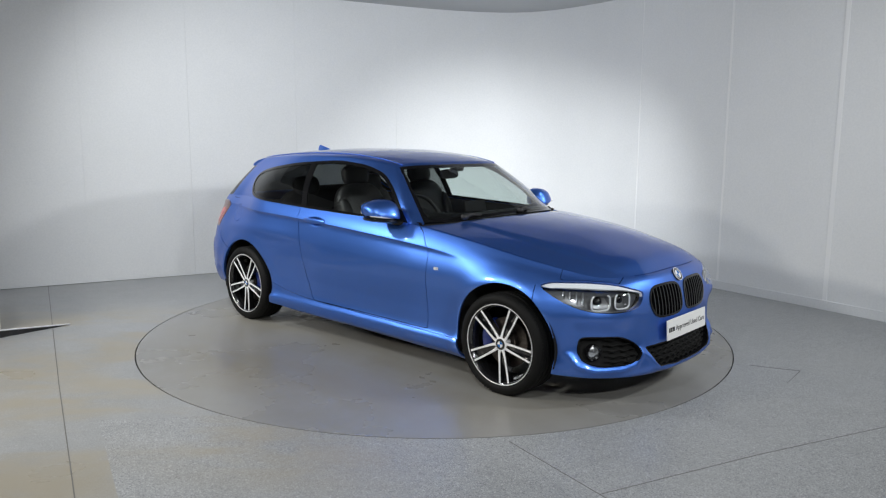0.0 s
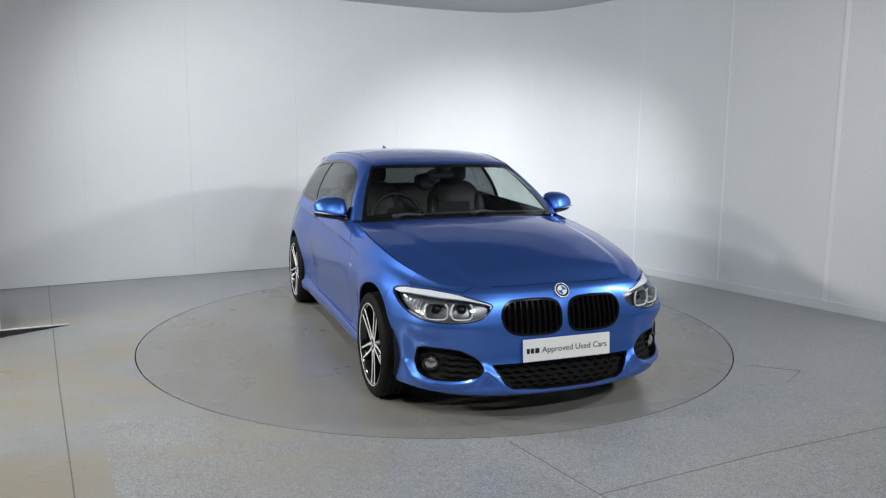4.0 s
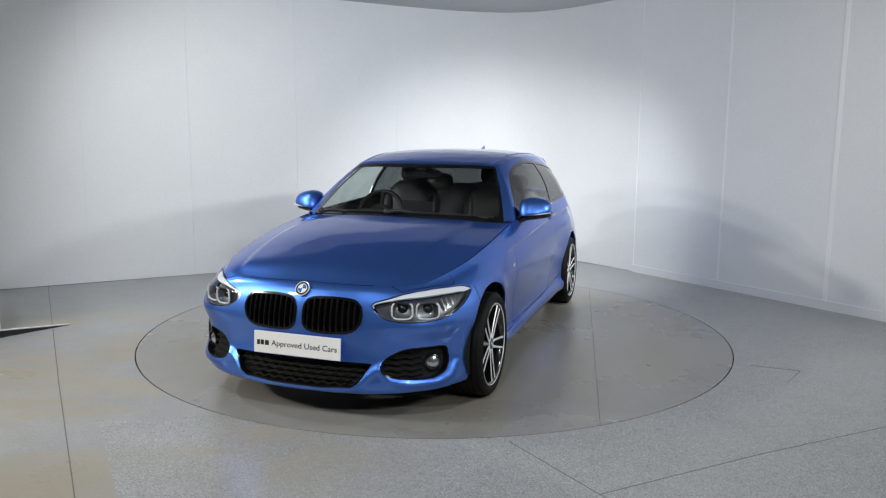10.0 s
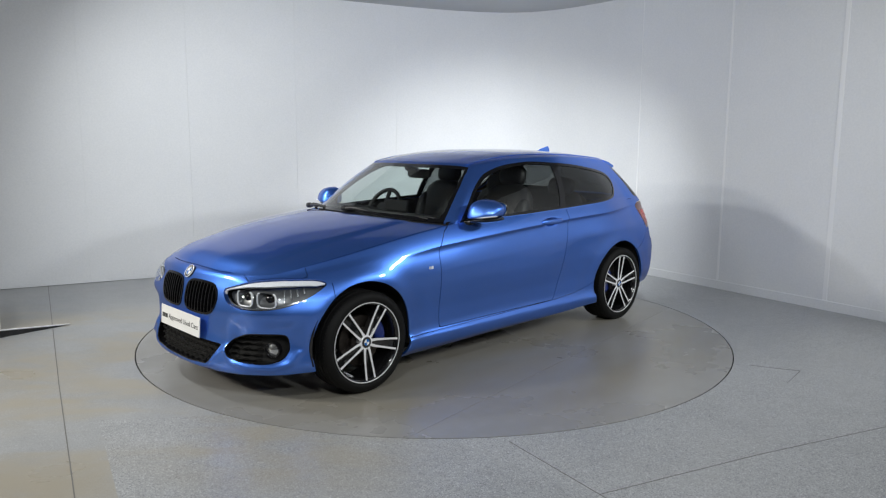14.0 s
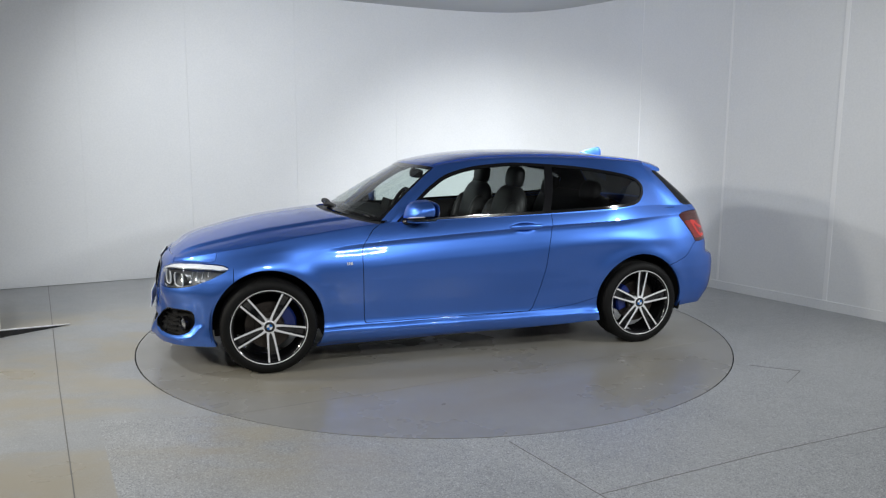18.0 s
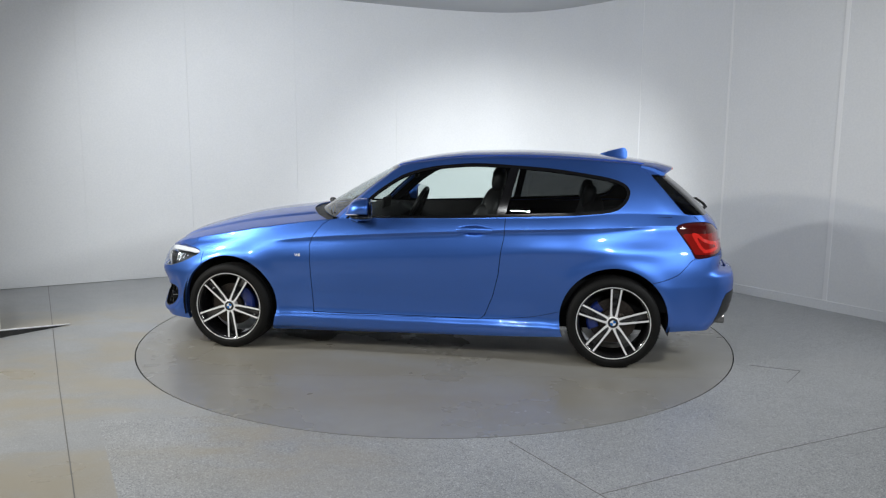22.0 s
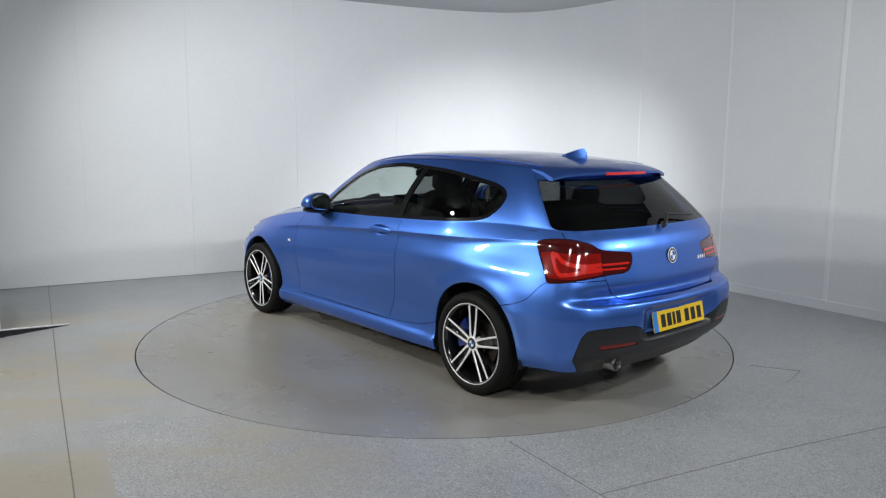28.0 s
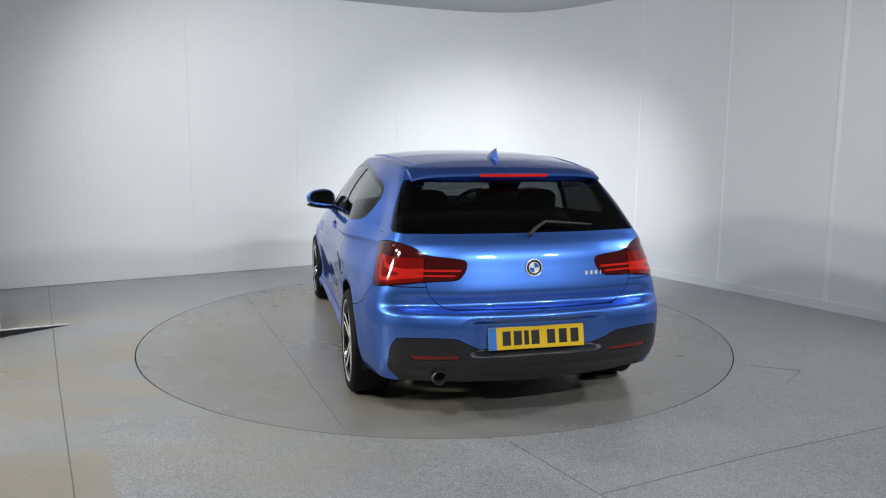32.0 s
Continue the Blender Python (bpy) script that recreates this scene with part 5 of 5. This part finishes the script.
# rear plate in its bay
tilt = Matrix.Translation((CX - 3.512, CY + 0.002, 0.490)) @ pose(0, 0, 0, 90 - 12, 0, -90)
bm = bmesh.new()
box(bm, (0, 0, 0), (0.520, 0.114, 0.006), 0.002)
rp = part("rear_plate", bm, YELLOW_PLATE, car, "yellow plate with black bars and a blue strip", False, tilt)
bm = bmesh.new()
box(bm, (-0.238, 0, 0.0028), (0.042, 0.112, 0.0016), 0)
part("plate_strip", bm, STRIP_BLUE, rp, "blue strip", False, Matrix.Identity(4))
for k in (-0.175, -0.115, -0.068, -0.020, 0.066, 0.131, 0.196):
    bm = bmesh.new()
    box(bm, (k + 0.012, 0, 0.0032), (0.026 if abs(k + 0.068) < 0.01 else 0.044, 0.072, 0.0012), 0)
    part("plate_bar", bm, INK, rp, "black bar", False, Matrix.Identity(4))
# model mark on the tailgate as small chrome bars
bm = bmesh.new()
for k in range(4):
    q, n = skin_at(END - (0.305 + 0.030 * k), 0.80, -0.002)
    box(bm, (q[0], -q[1], q[2]), (0.003, 0.015 if k < 3 else 0.006, 0.020), 0.001)
part("model_mark", bm, SILVER, hatch_ob, "chrome bars")

# exhaust
bm = bmesh.new()
lathe(bm, [(0.030, 0.14), (0.036, 0.05), (0.037, 0.0), (0.034, -0.004), (0.032, 0.0), (0.031, 0.12)], 32, pose(-3.452, 0.50, 0.287, 0, 0, -90))
part("exhaust_pipe", bm, EXHAUST, car, "steel exhaust tailpipe", True)
bm = bmesh.new()
lathe(bm, [(0.0005, 0.07), (0.031, 0.07)], 24, pose(-3.452, 0.50, 0.287, 0, 0, -90))
part("exhaust_core", bm, UNDER, car)

# roof spoiler with brake light
bm = bmesh.new()
prev = None
for y in np.linspace(-0.555, 0.555, 47):
    k = abs(y) / 0.575
    x1 = -3.118 + 0.115 * k ** 2.4
    x0 = -2.90 + 0.05 * k ** 3
    z0, z1 = float(roof_z(np.array(x0), np.array(y))) + 0.001, 1.312 - 0.012 * k ** 2 - 0.03 * k ** 8
    xm, zm = (x0 + x1) / 2, (z0 + z1) / 2 + 0.008
    q = [bm.verts.new(c) for c in ((x0, y, z0), (xm, y, zm), (x1 + 0.01, y, z1 + 0.004), (x1, y, z1 - 0.003), (x1 + 0.004, y, z1 - 0.017), (x1 + 0.09, y, z1 - 0.014), (x0, y, z0 - 0.012))]
    if prev:
        for i in range(7):
            bm.faces.new((prev[i], prev[(i + 1) % 7], q[(i + 1) % 7], q[i]))
    else:
        bm.faces.new(q)
    prev = q
bm.faces.new(prev[::-1])
spoil = part("roof_spoiler", bm, PAINT, car, "", True)
bm = bmesh.new()
prev = None
for y in np.linspace(-0.195, 0.195, 17):
    x1 = -3.118 + 0.115 * (abs(y) / 0.575) ** 2.4
    q = [bm.verts.new(c) for c in ((x1 - 0.002, y, 1.306), (x1 - 0.002, y, 1.290), (x1 + 0.02, y, 1.289), (x1 + 0.02, y, 1.307))]
    if prev:
        for i in range(4):
            bm.faces.new((prev[i], prev[(i + 1) % 4], q[(i + 1) % 4], q[i]))
    else:
        bm.faces.new(q)
    prev = q
bm.faces.new(prev[::-1])
part("brake_light", bm, RED_BAR, spoil, "red high brake light")

# shark-fin aerial
bm = bmesh.new()
prev = None
for k in range(13):
    t = k / 12
    x = -2.61 - 0.195 * t
    h = 0.068 * min(t * 1.12, 1.0) ** 0.8 * (1 if t < 0.9 else 1 - (t - 0.9) * 4.0)
    w = 0.030 * math.sin(math.pi * min(max(t, 0.04), 0.97)) ** 0.6
    zb = float(roof_z(np.array(x), np.array(0.0))) - 0.004
    q = [bm.verts.new((x, s, zb + z)) for s, z in ((-w, 0), (-w * 0.75, 0.012), (-w * 0.20, h * 0.8), (0, h + 0.004), (w * 0.20, h * 0.8), (w * 0.75, 0.012), (w, 0))]
    if prev:
        for i in range(6):
            bm.faces.new((prev[i], prev[i + 1], q[i + 1], q[i]))
    prev = q
bm.faces.new(prev)
part("aerial", bm, PAINT, car, "blue shark-fin aerial", True)

# roof ditch mouldings
for side in (1, -1):
    bm = bmesh.new()
    tube(bm, [(x, side * (0.545 - 0.04 * ((x + 1.9) / 0.9) ** 2), float(roof_z(np.array(x), np.array(0.545 - 0.04 * ((x + 1.9) / 0.9) ** 2))) + 0.0015) for x in np.linspace(-1.18, -2.88, 30)], 0.004, 6)
    part("roof_moulding", bm, PAINT, car, "", True)

# door mirrors, handles, side badges, wipers
def swept(bm, waist=0.985):
    """Sweeps a mirror part: its outer end is shallower, its underside climbs outward."""
    for v in bm.verts:
        t = min(max((abs(v.co.y) - 0.80) / 0.205, 0.0), 1.1)
        if v.co.z > waist:
            v.co.z = waist + (v.co.z - waist) * (1 - 0.42 * t ** 2.2)
        v.co.z += 0.026 * t
        v.co.x -= 0.030 * t * t


for side in (1, -1):
    bm = bmesh.new()
    blob(bm, (-0.982, side * 0.895, 1.014), (0.095, 0.112, 0.080), 2.9, (0, 0, side * 9), 40, 26)
    for v in bm.verts:
        v.co.x -= 0.34 * (v.co.z - 1.0) * (1 if v.co.x > -1.0 else 0.25)
        if v.co.x < -1.03:
            v.co.x = -1.03 - (v.co.x + 1.03) * -0.25
        if v.co.z < 0.972:
            v.co.z = 0.972 + (v.co.z - 0.972) * 0.15
    swept(bm)
    mir = part("door_mirror", bm, PAINT, car, "blue mirror housing on a black foot", True)
    bm = bmesh.new()
    blob(bm, (-0.985, side * 0.893, 0.950), (0.080, 0.114, 0.019), 2.6, (0, 0, side * 9))
    swept(bm)
    part("mirror_foot", bm, GLOSS_BLACK, mir, "gloss black lower shell", True)
    bm = bmesh.new()
    tube(bm, [(-0.90, side * 0.755, 0.935), (-0.915, side * 0.79, 0.942), (-0.965, side * 0.85, 0.955)], [0.034, 0.024, 0.018], 14)
    part("mirror_arm", bm, GLOSS_BLACK, mir, "", True)
    bm = bmesh.new()
    blob(bm, (-0.937, side * 0.920, 0.969), (0.050, 0.090, 0.0055), 3.0, (0, 0, side * -10))
    swept(bm)
    part("indicator", bm, INDICATOR, mir, "clear indicator strip", True)
    bm = bmesh.new()
    blob(bm, (-1.056, side * 0.893, 1.024), (0.004, 0.096, 0.062), 4.0, (0, 0, side * 8))
    swept(bm)
    part("mirror_glass", bm, MIRROR, mir, "mirror glass", True)
    q, n = skin_at(3.12, 0.895, 0.0)
    bm = bmesh.new()
    hx = [-1.64, -1.665, -1.70, -1.76, -1.82, -1.865, -1.89]
    prev = None
    for i, x in enumerate(hx):
        yo = 0.853 + 0.014 * math.sin(math.pi * i / 6) ** 0.7
        h = 0.011 + 0.009 * math.sin(math.pi * i / 6) ** 0.5
        z = 0.893 + 0.002 * i / 6
        ringh = [bm.verts.new((x, side * (yo + 0.010 * math.cos(t)), z + h * math.sin(t))) for t in (2 * math.pi * j / 12 for j in range(12))]
        if prev:
            for j in range(12):
                bm.faces.new((prev[j], prev[(j + 1) % 12], ringh[(j + 1) % 12], ringh[j]))
        else:
            bm.faces.new(ringh)
        prev = ringh
    bm.faces.new(prev[::-1])
    part("door_handle", bm, PAINT, DOORS[side], "blue door handle", True)
    bm = bmesh.new()
    for k, w in ((0, 0.006), (0.011, 0.006), (0.026, 0.016)):
        q, n = skin_at(1.870 + k, 0.690, -0.002)
        box(bm, (q[0], side * q[1], q[2]), (w, 0.003, 0.018), 0.001, (0, 12, 0))
    part("wing_badge", bm, SILVER, car, "small chrome badge")

for x0, y0, x1, y1 in ((-0.56, -0.55, -0.63, 0.06), (-0.50, -0.02, -0.70, 0.64)):
    bm = bmesh.new()
    ts = np.linspace(0, 1, 13)
    pts = [(x0 + (x1 - x0) * t, y0 + (y1 - y0) * t, 0.992 - 0.055 * abs(y0 + (y1 - y0) * t) ** 2 + 0.020 * math.exp(-((t - 0.10) / 0.14) ** 2) + 0.016 * t * (1 - t)) for t in ts]
    tube(bm, pts, [0.017, 0.015, 0.012, 0.010] + [0.008] * 6 + [0.007, 0.006, 0.004], 8)
    blob(bm, (pts[0][0], pts[0][1], pts[0][2] + 0.004), (0.024, 0.024, 0.020), 2.4)
    w = part("wiper", bm, SATIN_BLACK, car, "black windscreen wiper", True)
    bm = bmesh.new()
    tube(bm, [(p[0] - 0.032, p[1] * 1.04, p[2] + 0.004) for p in pts[3:]], 0.006, 6)
    part("wiper_blade", bm, SATIN_BLACK, w, "", True)
bm = bmesh.new()
tube(bm, [(-3.375, -0.0, 1.0), (-3.39, 0.0, 1.01), (-3.375, -0.03, 1.035), (-3.335, -0.10, 1.065), (-3.34, -0.36, 1.045)], [0.014, 0.012, 0.010, 0.009, 0.005], 8)
part("rear_wiper", bm, SATIN_BLACK, hatch_ob, "black rear wiper", True)

# ---- cabin ----
bm = bmesh.new()
prev = None
for y in np.linspace(-0.72, 0.72, 25):
    k = abs(y) / 0.72
    prof = [(-0.62 - 0.13 * k ** 2, 0.93), (-0.80, 0.965), (-0.98, 0.955), (-1.06, 0.90), (-1.07, 0.70), (-0.80, 0.45)]
    q = [bm.verts.new((x, y, z + (0.022 * math.exp(-((y + 0.36) / 0.16) ** 2) if 0.94 < z else 0))) for x, z in prof]
    if prev:
        for i in range(5):
            bm.faces.new((prev[i], prev[i + 1], q[i + 1], q[i]))
    prev = q
dash = part("dashboard", bm, CABIN, car, "dark soft dashboard", True)
bm = bmesh.new()
box(bm, (-0.955, 0.02, 1.005), (0.02, 0.24, 0.085), 0.006, (0, -12, 0))
part("display", bm, CABIN, dash, "dark display screen")
bm = bmesh.new()
m = pose(-1.13, -0.36, 0.925, 0, 64, 0)
tube(bm, [m @ Vector((0.185 * math.cos(t), 0.185 * math.sin(t), 0)) for t in np.linspace(0, 2 * math.pi, 44, endpoint=False)], 0.0165, 10, True)
wheel_rim = part("steering_wheel", bm, SEAT, car, "black leather steering wheel", True)
bm = bmesh.new()
blob(bm, tuple(m.translation), (0.075, 0.085, 0.025), 3.0, (0, 64, 0))
for a in (0, math.pi, math.pi * 1.0 / 2):
    tube(bm, [m @ Vector((0.05 * math.cos(a + math.pi / 2), 0.05 * math.sin(a + math.pi / 2), 0)), m @ Vector((0.18 * math.cos(a + math.pi / 2), 0.18 * math.sin(a + math.pi / 2), 0))], 0.016, 8)
part("steering_boss", bm, CABIN, wheel_rim, "", True)
for side in (1, -1):
    bm = bmesh.new()
    blob(bm, (-1.50, side * 0.36, 0.545), (0.27, 0.25, 0.095), 3.6, (0, -6, 0))
    seat = part("front_seat", bm, SEAT, car, "black leather front seat", True)
    bm = bmesh.new()
    blob(bm, (-1.79, side * 0.36, 0.83), (0.085, 0.245, 0.33), 3.2, (0, -14, 0))
    part("backrest", bm, SEAT, seat, "", True)
    for yo in (-0.2, 0.2):
        bm = bmesh.new()
        blob(bm, (-1.745, side * 0.36 + yo, 0.80), (0.085, 0.055, 0.25), 2.6, (0, -14, 0))
        part("bolster", bm, SEAT, seat, "", True)
    bm = bmesh.new()
    blob(bm, (-1.88, side * 0.36, 1.215), (0.048, 0.125, 0.085), 3.0, (0, -8, 0))
    part("headrest", bm, SEAT, seat, "", True)
    bm = bmesh.new()
    for yo in (-0.06, 0.06):
        tube(bm, [(-1.865, side * 0.36 + yo, 1.10), (-1.875, side * 0.36 + yo, 1.19)], 0.007, 8)
    part("headrest_post", bm, CHROME, seat, "", True)
    bm = bmesh.new()
    prev = None
    for x in np.linspace(-0.75, -3.05, 24):
        q = [bm.verts.new((x, side * y, z)) for y, z in ((0.765 - 0.10 * max(0, -x - 2.6), 0.955 + 0.02 * max(0, -x - 1.0)), (0.725 - 0.10 * max(0, -x - 2.6), 0.89), (0.685 - 0.10 * max(0, -x - 2.6), 0.65), (0.70, 0.35))]
        if prev:
            for i in range(3):
                bm.faces.new((prev[i], prev[i + 1], q[i + 1], q[i]))
        prev = q
    part("side_lining", bm, CABIN, car, "dark inner side trim", True)
    bm = bmesh.new()
    blob(bm, (-2.52, side * 0.36, 1.10), (0.045, 0.13, 0.085), 3.0, (0, -14, 0))
    part("rear_headrest", bm, SEAT, car, "black rear headrest", True)
bm = bmesh.new()
blob(bm, (-2.28, 0, 0.56), (0.25, 0.62, 0.10), 4.0, (0, -5, 0))
bench = part("rear_bench", bm, SEAT, car, "black leather rear bench", True)
bm = bmesh.new()
blob(bm, (-2.50, 0, 0.82), (0.085, 0.62, 0.28), 4.0, (0, -16, 0))
part("bench_backrest", bm, SEAT, bench, "", True)
bm = bmesh.new()
box(bm, (-2.86, 0, 0.94), (0.50, 1.16, 0.02), 0.006)
part("parcel_shelf", bm, CABIN, car, "dark parcel shelf")
bm = bmesh.new()
box(bm, (-1.75, 0, 0.33), (2.2, 1.38, 0.06), 0.01)
part("cabin_floor", bm, CABIN, car)
bm = bmesh.new()
blob(bm, (-1.20, 0.0, 1.235), (0.018, 0.115, 0.036), 3.4, (0, -8, 8))
tube(bm, [(-1.185, 0, 1.25), (-1.16, 0, 1.30)], 0.014, 10)
blob(bm, (-1.13, 0, 1.295), (0.06, 0.05, 0.022), 3.0, (0, 26, 0))
part("rear_view_mirror", bm, CABIN, car, "black interior mirror", True)


def motions():
    turning(car)
    turning(turntable)


motions()
